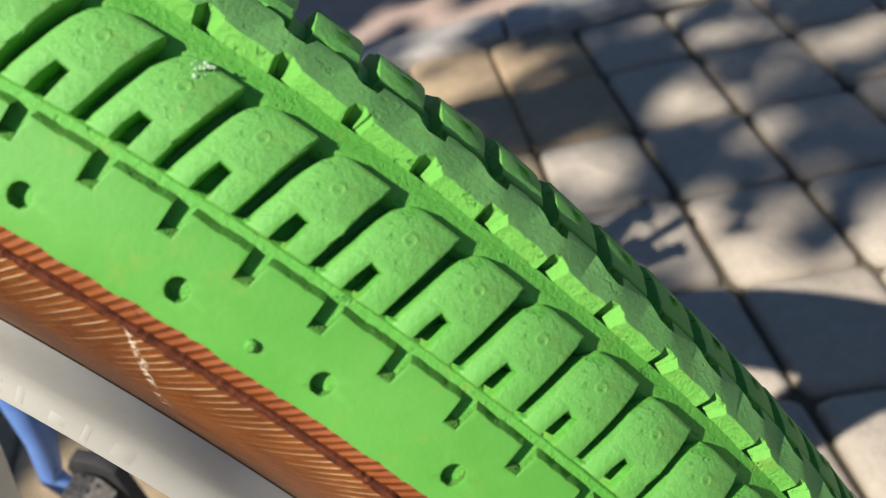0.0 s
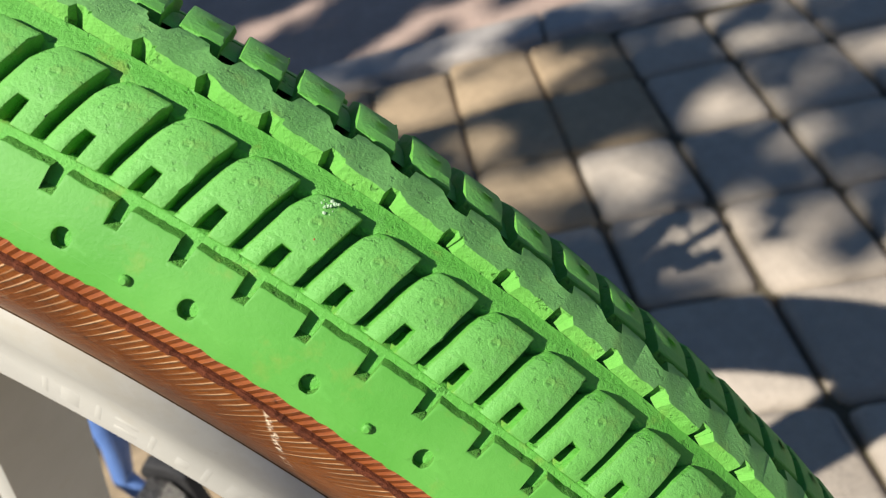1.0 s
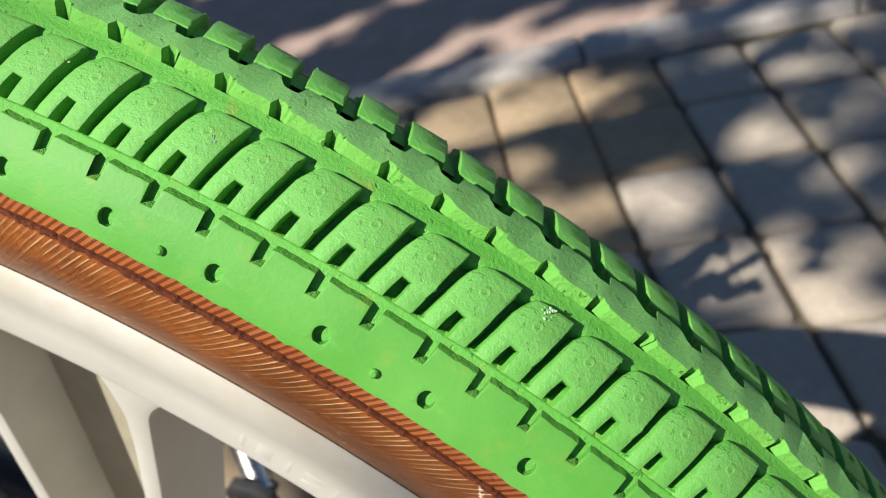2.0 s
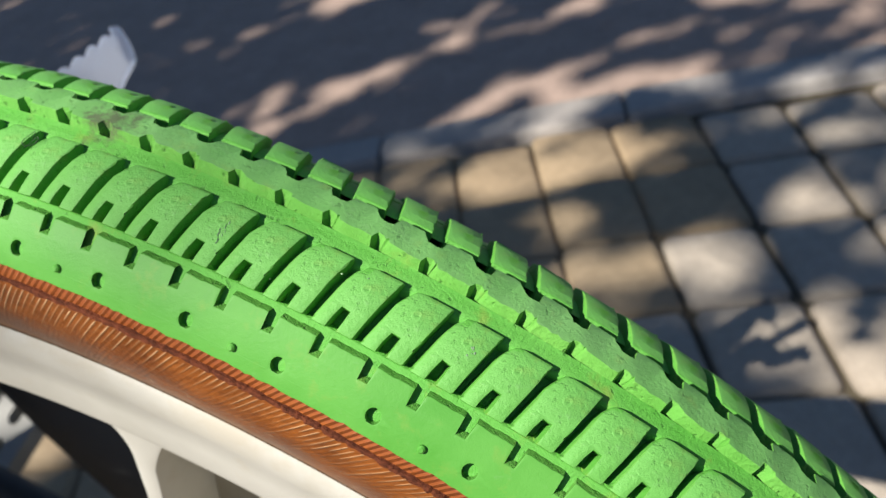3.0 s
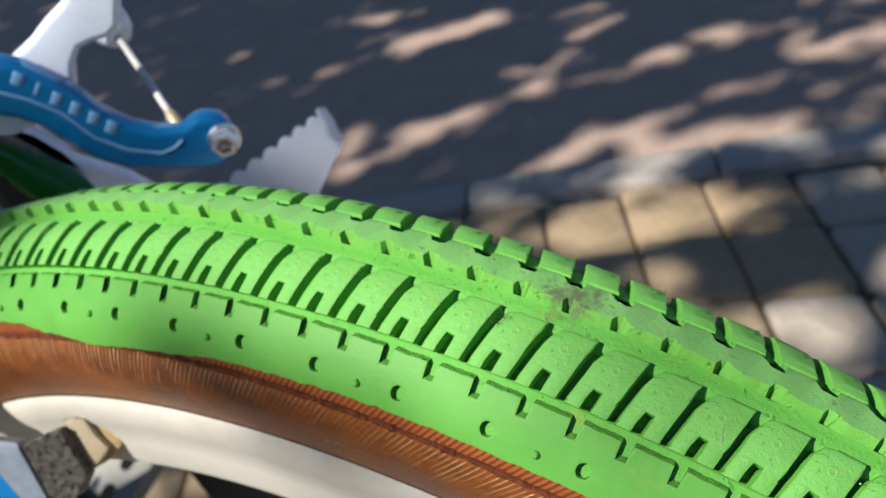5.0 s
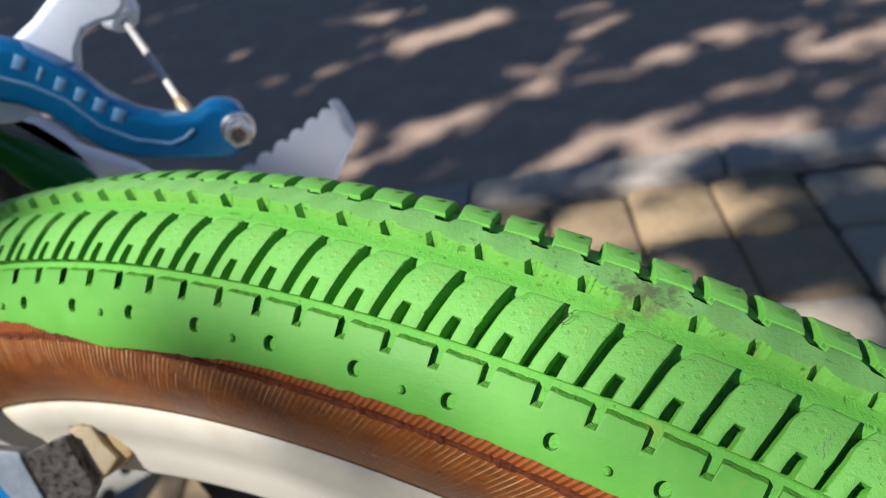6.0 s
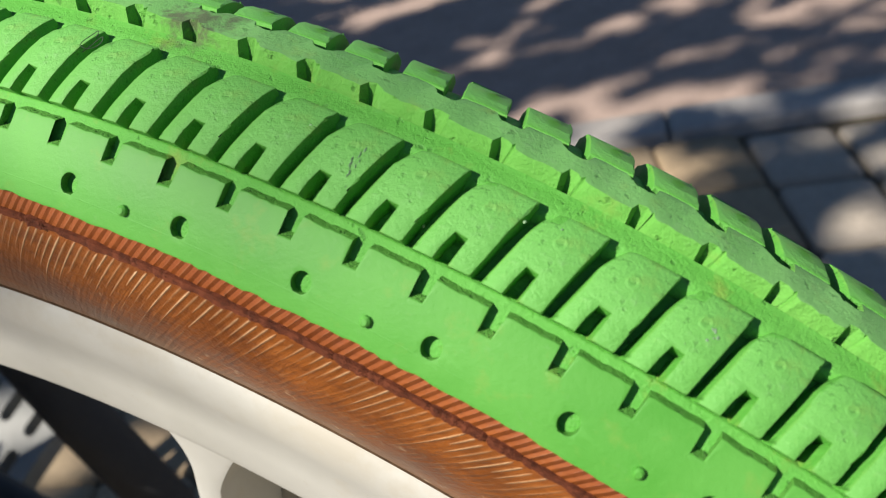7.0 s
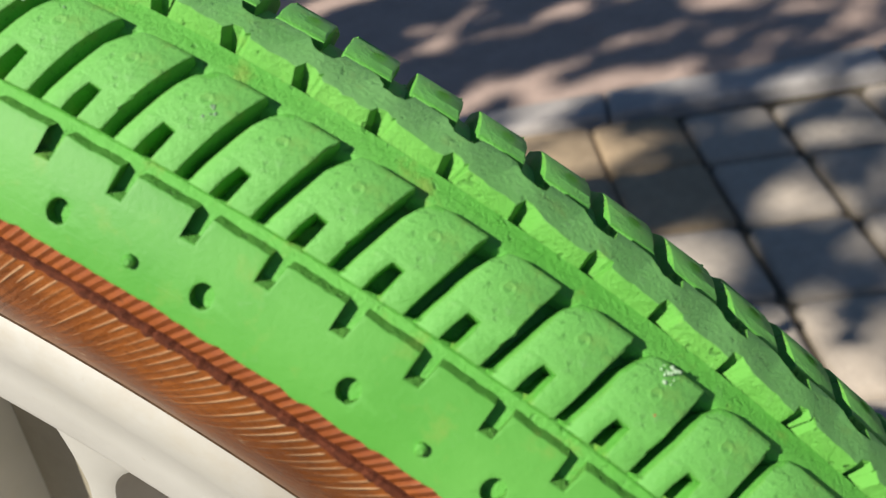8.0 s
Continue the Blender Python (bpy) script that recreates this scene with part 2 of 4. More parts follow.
SCRATCHED = plain("scratched_dark_metal", (0.030, 0.028, 0.026), (0.34, 0.33, 0.31), 650, 0.34, metal=0.7, bump=0.9, dist=0.0012)


def thin_plastic():
    """Bluish white plastic thin enough to let some of the light behind it through."""
    mat = plain("white_plastic", (0.74, 0.80, 0.91), (0.84, 0.88, 0.95), 120, 0.4)
    nodes, links = mat.node_tree.nodes, mat.node_tree.links
    surface = nodes["Principled BSDF"].outputs[0]
    glow = nodes.new("ShaderNodeBsdfTranslucent")
    glow.inputs["Color"].default_value = (0.86, 0.91, 1.0, 1.0)
    both = nodes.new("ShaderNodeMixShader")
    both.inputs["Fac"].default_value = 0.8
    links.new(surface, both.inputs[1])
    links.new(glow.outputs[0], both.inputs[2])
    links.new(both.outputs[0], nodes["Material Output"].inputs["Surface"])
    return mat


BRACKET = thin_plastic()
# pad bracket's alloy, darkened and blued to paint in the shade on it
ALLOY_SHADED = plain("shaded_alloy", (0.13, 0.165, 0.21), (0.21, 0.25, 0.30), 160, 0.5, metal=0.2, bump=0.2, dist=0.0003)
PAD = plain("brake_pad_tan", (0.25, 0.205, 0.13), (0.36, 0.30, 0.20), 150, 0.7, bump=0.3, dist=0.0006)
PAD_EDGE = plain("brake_pad_brown", (0.22, 0.155, 0.065), (0.33, 0.24, 0.11), 150, 0.7, bump=0.3, dist=0.0006)
GREEN_PAINT = plain("green_enamel", (0.006, 0.085, 0.014), (0.010, 0.13, 0.022), 50, 0.22, bump=0.03, dist=0.0003)


# ------------------------------------------------------------------ mesh helpers
def mesh_from(name, verts, faces, mats, index=None, smooth=False, uv=None):
    me = bpy.data.meshes.new(name)
    me.from_pydata([tuple(map(float, v)) for v in verts], [], [tuple(map(int, f)) for f in faces])
    for m in mats:
        me.materials.append(m)
    if index is not None:
        me.polygons.foreach_set("material_index", np.asarray(index, dtype=np.int32))
    if smooth:
        me.polygons.foreach_set("use_smooth", np.ones(len(faces), dtype=bool))
    if uv is not None:
        layer = me.uv_layers.new(name="UVMap")
        loops = np.empty(len(me.loops), dtype=np.int32)
        me.loops.foreach_get("vertex_index", loops)
        layer.data.foreach_set("uv", np.asarray(uv, dtype=np.float32)[loops].ravel())
    me.update()
    return me


def part(name, shape, material, parent, label="", at=None):
    """One mesh object under a thing or a part; shape is a bmesh or a mesh."""
    if isinstance(shape, bmesh.types.BMesh):
        me = bpy.data.meshes.new(name)
        shape.to_mesh(me)
        shape.free()
        me.materials.append(material)
    else:
        me = shape
    ob = new(name, me)
    ob.parent = parent
    if at is not None:
        ob.matrix_local = at
    if label:
        tagged(ob, label)
    return ob


def shade(bm, angle=40):
    """Smooth shading with the sharp edges kept."""
    for f in bm.faces:
        f.smooth = True
    for e in bm.edges:
        if len(e.link_faces) == 2 and e.calc_face_angle(0) > radians(angle):
            e.smooth = False
    return bm


def tube(points, radii, sides=14, caps=True):
    """A bmesh tube along points; radii is one number or one for each point."""
    bm = bmesh.new()
    pts = [Vector(p) for p in points]
    if not hasattr(radii, "__len__"):
        radii = [radii] * len(pts)
    rings, up = [], None
    for i, p in enumerate(pts):
        way = (pts[min(i + 1, len(pts) - 1)] - pts[max(i - 1, 0)]).normalized()
        if up is None:
            up = way.orthogonal().normalized()
        up = (up - way * up.dot(way)).normalized()
        side = way.cross(up)
        rings.append([bm.verts.new(p + radii[i] * (math.cos(a) * up + math.sin(a) * side)) for a in (2 * math.pi * k / sides for k in range(sides))])
    for a, b in zip(rings, rings[1:]):
        for k in range(sides):
            bm.faces.new((a[k], a[(k + 1) % sides], b[(k + 1) % sides], b[k]))
    if caps:
        bm.faces.new(rings[0][::-1]), bm.faces.new(rings[-1])
    bmesh.ops.recalc_face_normals(bm, faces=bm.faces)
    return shade(bm)


def plate(outline, thick, bevel=0.0008, segments=2):
    """A bmesh plate: outline in x and z, thick along y about 0, with rounded edges."""
    bm = bmesh.new()
    face = bm.faces.new([bm.verts.new((x, -thick / 2, z)) for x, z in outline])
    out = bmesh.ops.extrude_face_region(bm, geom=[face])
    bmesh.ops.translate(bm, vec=(0, thick, 0), verts=[v for v in out["geom"] if isinstance(v, bmesh.types.BMVert)])
    bmesh.ops.recalc_face_normals(bm, faces=bm.faces)
    if bevel:
        edges = [e for e in bm.edges if e.calc_face_angle(0) > radians(50)]
        bmesh.ops.bevel(bm, geom=edges, offset=bevel, segments=segments, profile=0.6, affect="EDGES")
    return shade(bm, 50)


def lathe(profile, sides=24, axis="Y"):
    """A bmesh turned from (radius, height) pairs."""
    bm = bmesh.new()
    rings = []
    for r, h in profile:
        rings.append([bm.verts.new((r * math.cos(a), h, r * math.sin(a)) if axis == "Y" else (r * math.cos(a), r * math.sin(a), h)) for a in (2 * math.pi * k / sides for k in range(sides))])
    for a, b in zip(rings, rings[1:]):
        for k in range(sides):
            bm.faces.new((a[k], a[(k + 1) % sides], b[(k + 1) % sides], b[k]))
    bm.faces.new(rings[0][::-1]), bm.faces.new(rings[-1])
    bmesh.ops.recalc_face_normals(bm, faces=bm.faces)
    return shade(bm)


# ------------------------------------------------------------------ ground: worn pavers, kerb and roadway
PAVE_ALONG = Vector((-0.474, 0.880, 0)).normalized()
PAVE_ACROSS = Vector((0.940, 0.342, 0)).normalized()
PAVE_AT = Vector((0.103, 0.515, 0))        # a crossing of two joints
PAVE_LONG, PAVE_WIDE = 0.110, 0.0938
KERB_WAY = Vector((0.927, 0.374, 0)).normalized()
KERB_SIDE = Vector((-0.374, 0.927, 0)).normalized()
KERB_AT = Vector((-0.08, 0.842, 0))


def stone(name, a, b, scale, moss):
    g = Graph(name)
    p = g.coord("Object")
    rnd = g.add("ShaderNodeObjectInfo").outputs["Random"]
    n1, n2, n3 = g.noise(scale, 5, 0.6, p), g.noise(scale * 8, 5, 0.7, p), g.noise(scale * 40, 3, 0.6, p)
    f = g.ramp(g.math("ADD", g.math("MULTIPLY", n1, 0.5), g.math("MULTIPLY", n2, 0.5)), [(0.3, 0), (0.72, 1)])
    col = g.mix(f, a, b)
    col = g.mix(g.math("MULTIPLY", rnd, 0.35), col, (b[0] * 0.8, b[1] * 0.74, b[2] * 0.68))
    col = g.mix(g.math("MULTIPLY", g.ramp(n3, [(0.55, 0), (0.8, 1)]), 0.5), col, (a[0] * 0.45, a[1] * 0.45, a[2] * 0.45))
    if moss:
        col = g.mix(g.math("MULTIPLY", g.ramp(g.noise(14.0, 4, 0.6, p), [(0.55, 0), (0.75, 1)]), 0.4), col, (0.10, 0.12, 0.04))
    g.bump(g.math("ADD", n2, g.math("MULTIPLY", n3, 0.5)), 0.6, 0.003)
    return g.finish(col, 0.85, spec=0.3)


PAVER = stone("worn_paver", (0.215, 0.164, 0.103), (0.385, 0.295, 0.188), 9.0, False)
# paler right-hand stones, also greyed and lightened to paint in bluish sky-lit shade
PAVER_SKYLIT = stone("worn_skylit_paver", (0.275, 0.243, 0.200), (0.425, 0.372, 0.305), 9.0, False)
KERB = stone("kerb_stone", (0.28, 0.262, 0.24), (0.41, 0.385, 0.36), 12.0, False)
ROAD = stone("reddish_road", (0.265, 0.197, 0.160), (0.42, 0.313, 0.255), 16.0, False)
JOINT = stone("joint_sand", (0.075, 0.064, 0.044), (0.15, 0.125, 0.085), 40.0, True)

bm = bmesh.new()
for x, y in ((-60, -60), (60, -60), (60, 60), (-60, 60)):
    bm.verts.new((x, y, -0.012))
bm.faces.new(bm.verts)
ground_me = bpy.data.meshes.new("ground")
bm.to_mesh(ground_me)
bm.free()
ground_me.materials.append(JOINT)
ground = tagged(new("ground", ground_me), "dark sandy earth bed between worn pavers", "ground", kind="structure")


def slab(half_x, half_y, height, round_edge, seed, corner=0.005, skew=None):
    """A worn paving stone, its top at z 0; skew gives the ways of its two sides."""
    rng = random.Random(seed)
    bm = bmesh.new()
    loop = []
    n = 5
    for cx, cy, a0 in ((1, 1, 0), (-1, 1, 90), (-1, -1, 180), (1, -1, 270)):
        for k in range(n):
            a = radians(a0 + 90 * k / (n - 1))
            loop.append((cx * (half_x - corner) + corner * math.cos(a), cy * (half_y - corner) + corner * math.sin(a)))
    prev = None
    for inset, z in ((0.0, -height), (0.0, -round_edge), (round_edge * 0.35, -round_edge * 0.35), (round_edge, 0.0)):
        ring = [bm.verts.new((x * (1 - inset / half_x) + rng.uniform(-1, 1) * 0.0008, y * (1 - inset / half_y) + rng.uniform(-1, 1) * 0.0008, z + rng.uniform(-1, 1) * 0.0006)) for x, y in loop]
        if prev:
            for i in range(len(ring)):
                bm.faces.new((prev[i], prev[(i + 1) % len(ring)], ring[(i + 1) % len(ring)], ring[i]))
        prev = ring
    bm.faces.new(prev)
    if skew:
        for v in bm.verts:
            v.co = skew[0] * v.co.x + skew[1] * v.co.y + Vector((0, 0, v.co.z))
    return shade(bm, 60)


paving = tagged(new("pavement"), "worn tan concrete setts with dark joints in dappled sun", "pavement", kind="structure")
paver_meshes = []
for seed in range(6):
    pair = []
    for gap, material in ((0.0012, PAVER), (0.0034, PAVER_SKYLIT)):      # the tan ones lie closer
        bm = slab(PAVE_WIDE / 2 - gap + 0.0005 * (seed % 3), PAVE_LONG / 2 - gap + 0.001, 0.03, 0.0065, seed, 0.010, (PAVE_ACROSS, PAVE_ALONG))
        me = bpy.data.meshes.new("paver")
        bm.to_mesh(me)
        bm.free()
        me.materials.append(material)
        pair.append(me)
    paver_meshes.append(pair)
rng = random.Random(4)
places = []
for column in range(-34, 34):
    shift = rng.uniform(-0.008, 0.008)
    for k in range(-40, 30):
        c = PAVE_AT + PAVE_ACROSS * (PAVE_WIDE * (column + 0.5)) + PAVE_ALONG * (PAVE_LONG * (k + 0.5) + shift)
        if (c - KERB_AT).dot(KERB_SIDE) < -0.015 and abs(c.x) < 2.55 and c.y > -2.15:
            places.append(c)
places.sort(key=lambda c: (c - Vector((-0.05, 0.40, 0))).length)
outer_v, outer_f = [], []
for n_done, c in enumerate(places):
    m = pose(c.x, c.y, rng.uniform(-0.002, 0.0), rng.uniform(-0.7, 0.7), rng.uniform(-0.7, 0.7), rng.uniform(-1.2, 1.2))
    if n_done < 300:
        part("paver", paver_meshes[rng.randrange(6)][1 if c.x + rng.uniform(-0.02, 0.02) > 0.0 else 0], None, paving, at=m)
        continue
    k = len(outer_v)
    outer_v += [m @ (PAVE_ACROSS * (sx * (0.0435 - q)) + PAVE_ALONG * (sy * (0.052 - q)) + Vector((0, 0, z))) for q, z in ((0, -0.03), (0, -0.004), (0.004, 0)) for sx, sy in ((1, 1), (-1, 1), (-1, -1), (1, -1))]
    outer_f += [(k + a + b, k + a + (b + 1) % 4, k + a + 4 + (b + 1) % 4, k + a + 4 + b) for a in (0, 4) for b in range(4)] + [(k + 8, k + 9, k + 10, k + 11)]
tagged(part("paver_field", mesh_from("paver_field", outer_v, outer_f, [PAVER_SKYLIT]), None, paving), kind="stuff")

# kerb band: a row of flat stones
kerb = tagged(new("kerb"), "pale grey flat kerb stones between pavers and roadway", "kerb", kind="structure")
kerb_me = bpy.data.meshes.new("kerb_stone")
bm = slab(0.1503, 0.030, 0.04, 0.006, 77, corner=0.006)
bm.to_mesh(kerb_me)
bm.free()
kerb_me.materials.append(KERB)
for k in range(-14, 9):
    c = KERB_AT + KERB_WAY * (0.302 * k + 0.09)
    part("kerb_stone", kerb_me, None, kerb, at=pose(c.x, c.y, 0.007, 0, 0, math.degrees(math.atan2(KERB_WAY.y, KERB_WAY.x))))

# roadway beyond
bm = bmesh.new()
for a, b in ((-40, 0.033), (40, 0.033), (40, 40), (-40, 40)):
    q = KERB_AT + KERB_WAY * a + KERB_SIDE * b
    bm.verts.new((q.x, q.y, -0.003))
bm.faces.new(bm.verts)
road_me = bpy.data.meshes.new("road")
bm.to_mesh(road_me)
bm.free()
road_me.materials.append(ROAD)
tagged(new("road", road_me), "reddish grey rough roadway in dappled tree shade", "road", kind="structure")

# plain walls out of view, added to block low sky behind and beside the camera
WALL = stone("rough_plaster", (0.16, 0.14, 0.12), (0.24, 0.215, 0.185), 5.0, False)


def sky_block_wall(name, size, at, label):
    bm = bmesh.new()
    bmesh.ops.create_cube(bm, size=1.0)
    bmesh.ops.scale(bm, vec=size, verts=bm.verts)
    bmesh.ops.translate(bm, vec=(0, 0, size[2] / 2), verts=bm.verts)
    bmesh.ops.bevel(bm, geom=bm.edges[:], offset=0.012, segments=2, affect="EDGES")
    me = bpy.data.meshes.new(name)
    bm.to_mesh(me)
    bm.free()
    me.materials.append(WALL)
    ob = tagged(new(name, me), label, "wall", kind="structure")
    ob.location = at
    return ob


sky_block_wall("wall_south", (5.4, 0.2, 1.1), (-0.1, -2.3, -0.02), "plain brown wall out of view, added to block low sky")
sky_block_wall("wall_east", (0.2, 3.0, 1.1), (2.7, -0.9, -0.02), "plain brown wall out of view, added to block low sky")

# ------------------------------------------------------------------ bicycle: tyre
ZC = 0.2515                       # height of the axle
PITCH = 2 * math.pi / 200         # one tread lug
PHASE = math.radians(23.8988) + 11 * PITCH
bicycle = tagged(new("bicycle"), "small bicycle with a green tyre, ivory moulded wheel and blue brake", "bicycle")

# cross-section of the carcass from crown to bead: (offset from the wheel's plane, radius)
KNOTS = np.array([(5.0, .2486), (0.0, .2490), (-4.6, .2486), (-9.6, .2472), (-13.6, .2450), (-16.6, .2425), (-18.8, .2402), (-20.8, .2373), (-22.2, .2336),
                  (-22.5, .2290), (-21.9, .2235), (-20.0, .2170), (-17.5, .2105), (-16.2, .2070), (-15.0, .2040)])
FAR_KNOTS = np.array([(5.0, .2486), (0.0, .2490), (-4.4, .2482), (-7.6, .2466), (-10.6, .2444), (-13.4, .2416), (-16.2, .2390), (-18.8, .2366), (-20.8, .2338),
                      (-21.8, .2300), (-21.6, .2240), (-20.0, .2170), (-17.5, .2105), (-16.2, .2070), (-15.0, .2040)])


def section(knots):
    """A smooth curve through the knots: points, arc lengths and outward normals."""
    knots = knots * np.array([0.001, 1.0])
    pts = []
    for p0, p1, p2, p3 in zip(knots, knots[1:], knots[2:], knots[3:]):
        for t in np.linspace(0, 1, 24, endpoint=False):
            pts.append(0.5 * (2 * p1 + (p2 - p0) * t + (2 * p0 - 5 * p1 + 4 * p2 - p3) * t * t + (3 * p1 - p0 - 3 * p2 + p3) * t ** 3))
    pts.append(knots[-2])
    pts = np.array(pts)
    arcs = np.concatenate([[0], np.cumsum(np.linalg.norm(np.diff(pts, axis=0), axis=1))])
    way = np.gradient(pts, axis=0)
    way /= np.linalg.norm(way, axis=1)[:, None]
    out = np.stack([-way[:, 1], way[:, 0]], 1)
    return pts, arcs, out if out[0, 1] > 0 else -out


CURVE, ARC, NORM = section(KNOTS)
FCURVE, FARC, FNORM = section(FAR_KNOTS)
WIDE = int(np.argmin(CURVE[:, 0]))


def arc_of(w):
    """Arc length from the crown to the offset w (metres, near side negative) on the outer part of the section."""
    a = np.abs(np.asarray(w, float))
    return np.interp(a, -CURVE[:WIDE + 1, 0], ARC[:WIDE + 1])


S_MAX = min(ARC[-1], FARC[-1])


def wrap(u, s, h, phase=0.0):
    """Tread coordinates to the wheel's axes. u: lugs along, s: signed arc (near side negative), h: height over the carcass, metres."""
    u, s, h = (np.asarray(q, float) for q in (u, s, h))
    side = np.where(s > 0, 1.0, -1.0)
    a = np.abs(s)
    near = [np.interp(a, ARC, q) for q in (CURVE[:, 0], CURVE[:, 1], NORM[:, 0], NORM[:, 1])]
    far = [np.interp(a, FARC, q) for q in (FCURVE[:, 0], FCURVE[:, 1], FNORM[:, 0], FNORM[:, 1])]
    w0, r0, nw, nr_ = (np.where(side > 0, q, p) for p, q in zip(near, far))
    w, r = w0 + nw * h, r0 + nr_ * h
    th = phase + u * PITCH
    return np.stack([r * np.sin(th), -w * side, r * np.cos(th)], -1)


def sa(w_mm):
    """Signed arc of an offset in millimetres, near side negative."""
    return math.copysign(float(arc_of(w_mm / 1000.0)), w_mm)


def revolve(s_list, h_list, steps, material, name, wobble=None):
    """A ring swept round the axle through section points."""
    us = np.arange(steps) * 200.0 / steps
    verts, uv = [], []
    for j, (s, h) in enumerate(zip(s_list, h_list)):
        ss = np.full(steps, s) + (wobble(us, j) if wobble else 0)
        verts.append(wrap(us, ss, np.full(steps, h)))
        uv.append(np.stack([us * PITCH * 0.24, np.abs(ss)], 1))
    n = len(s_list)
    v = np.concatenate(verts)
    faces = []
    for j in range(n - 1):
        for k in range(steps):
            faces.append((j * steps + k, j * steps + (k + 1) % steps, (j + 1) * steps + (k + 1) % steps, (j + 1) * steps + k))
    return mesh_from(name, v, faces, [material], smooth=True, uv=np.concatenate(uv))


def flip(me):
    me.flip_normals()
    return me


S_GREEN = float(arc_of(0.02145))         # where the green ends
DEEP = 0.0015                             # how far the pockets between the lugs are sunk
pocket_w = np.array([5.5, 6.3, 14.1, 14.7])
notch_w = np.array([0.9, 1.0, 2.9, 3.1])
near_s = np.sort(np.concatenate([np.linspace(0.001, S_GREEN, 30), [-sa(-w) for w in pocket_w], [-sa(-w) for w in notch_w]]))
far_w = np.array([0.8, 1.1, 14.1, 14.7])
far_s = np.sort(np.concatenate([np.linspace(0, S_GREEN, 31), [sa(w) for w in far_w]]))
carcass_s = np.concatenate([-near_s[::-1], far_s])
carcass_h = -DEEP * np.where(carcass_s < 0, np.interp(-carcass_s, [-sa(-w) for w in pocket_w], [0, 1, 1, 0]) + np.interp(-carcass_s, [-sa(-w) for w in notch_w], [0, 0.6, 0.6, 0]), np.interp(carcass_s, [sa(w) for w in far_w], [0, 1, 1, 0]))
tyre = part("tyre", flip(revolve(carcass_s, carcass_h, 400, GREEN, "tyre")), None, bicycle,
            "bright green block-tread rubber tyre with tan sidewalls", at=Matrix.Translation((0, 0, ZC)))


def lug_mesh(seed, mirror=False):
    """One shoulder lug: slanting block with a slot at its outer end and a faint moulded dot."""
    rng = random.Random(seed)
    bm = bmesh.new()

    def left(w):      # leading edge in lugs at an offset in mm
        if mirror:
            return -0.97 + (w + 5.7) * 0.037
        return -0.86 + (w + 5.7) * 0.039 - 0.10 * min(max((-5.9 - w) / 1.8, 0), 1)

    def right(w):
        return (-0.26 if mirror else -0.145) + (w + 5.7) * (0.031 if mirror else 0.036)

    mm = PITCH * 248.0      # mm in a lug
    end, slot = -14.6, -12.0
    inner = -5.6 if mirror else -5.7
    steps = (inner, -6.4, -7.2, -8.7, -10.2, -11.5, -12.8, -13.8)
    pts = []

    def at(u, w):
        pts.append((u * mm, sa(w) * 1000))
    for w in steps:
        at(right(w), w)
    at(right(end), end)
    lead = 0.0 if mirror else 0.075
    sl, sr = lambda w: -0.75 + lead + (w + 5.7) * 0.037, lambda w: -0.53 + lead + (w + 5.7) * 0.037
    at(sr(end), end), at(sr(-13.3), -13.3), at(sr(slot) - 0.03, slot - 0.1), at(sl(slot) + 0.02, slot), at(sl(-13.3), -13.3), at(sl(end), end)
    at(left(end), end)
    for w in steps[::-1]:
        at(left(w), w)
    base = [bm.verts.new((x + rng.uniform(-.05, .05) * (2 if mirror else 1), y + rng.uniform(-.05, .05) * (2 if mirror else 1), 2.45 if mirror else 1.8)) for x, y in pts]
    face = bm.faces.new(base)
    for w in steps[1:]:
        geom = bm.verts[:] + bm.edges[:] + bm.faces[:]
        bmesh.ops.bisect_plane(bm, geom=geom, plane_co=(0, sa(w) * 1000, 0), plane_no=(0, 1, 0))
    if not mirror:      # the lit leading side is a broad gentle slope
        a, b = (Vector(((left(w) + 0.15) * mm, sa(w) * 1000, 0)) for w in (inner, end))
        bmesh.ops.bisect_plane(bm, geom=bm.verts[:] + bm.edges[:] + bm.faces[:], plane_co=a, plane_no=Vector((b.y - a.y, a.x - b.x, 0)).normalized())
        for v in bm.verts:
            off = np.interp(-v.co.y / 1000, ARC[:WIDE], -CURVE[:WIDE, 0]) * -1000
            if v.co.x / mm < left(off) + 0.045:
                v.co.z -= 0.50
    rim = [e for e in bm.edges if len(e.link_faces) == 1]
    out = bmesh.ops.extrude_edge_only(bm, edges=rim)
    low = [v for v in out["geom"] if isinstance(v, bmesh.types.BMVert)]
    cx = sum(v.co.x for v in low) / len(low)
    for v in low:
        v.co.z = -1.85
    bmesh.ops.recalc_face_normals(bm, faces=bm.faces)
    # flanks lean: the lit leading flank is broad
    for v in low:
        off = np.interp(-v.co.y / 1000, ARC[:WIDE], -CURVE[:WIDE, 0]) * -1000
        if off < slot - 0.2 and abs(v.co.x / mm - sr(off)) < 0.05:
            v.co.x -= 0.6
        elif abs(v.co.x / mm - left(off)) < 0.04:
            v.co.x -= 0.3 if mirror else 0.55
        elif abs(v.co.x / mm - right(off)) < 0.04:
            v.co.x += 0.05
        if off > -5.9:
            v.co.y += 0.2
    for v in bm.verts:
        if v.co.z > 1:      # the inner end lies lower
            v.co.z += np.interp(-v.co.y, [5.6, 6.4, 7.2, 8.8, 10.4, 12.0, 15.0], [-1.40, -1.10, -0.82, -0.35, 0.0, 0.15, 0.0]) if mirror else np.interp(-v.co.y, [5.7, 7.2, 9.0], [-0.45, -0.15, 0.0])
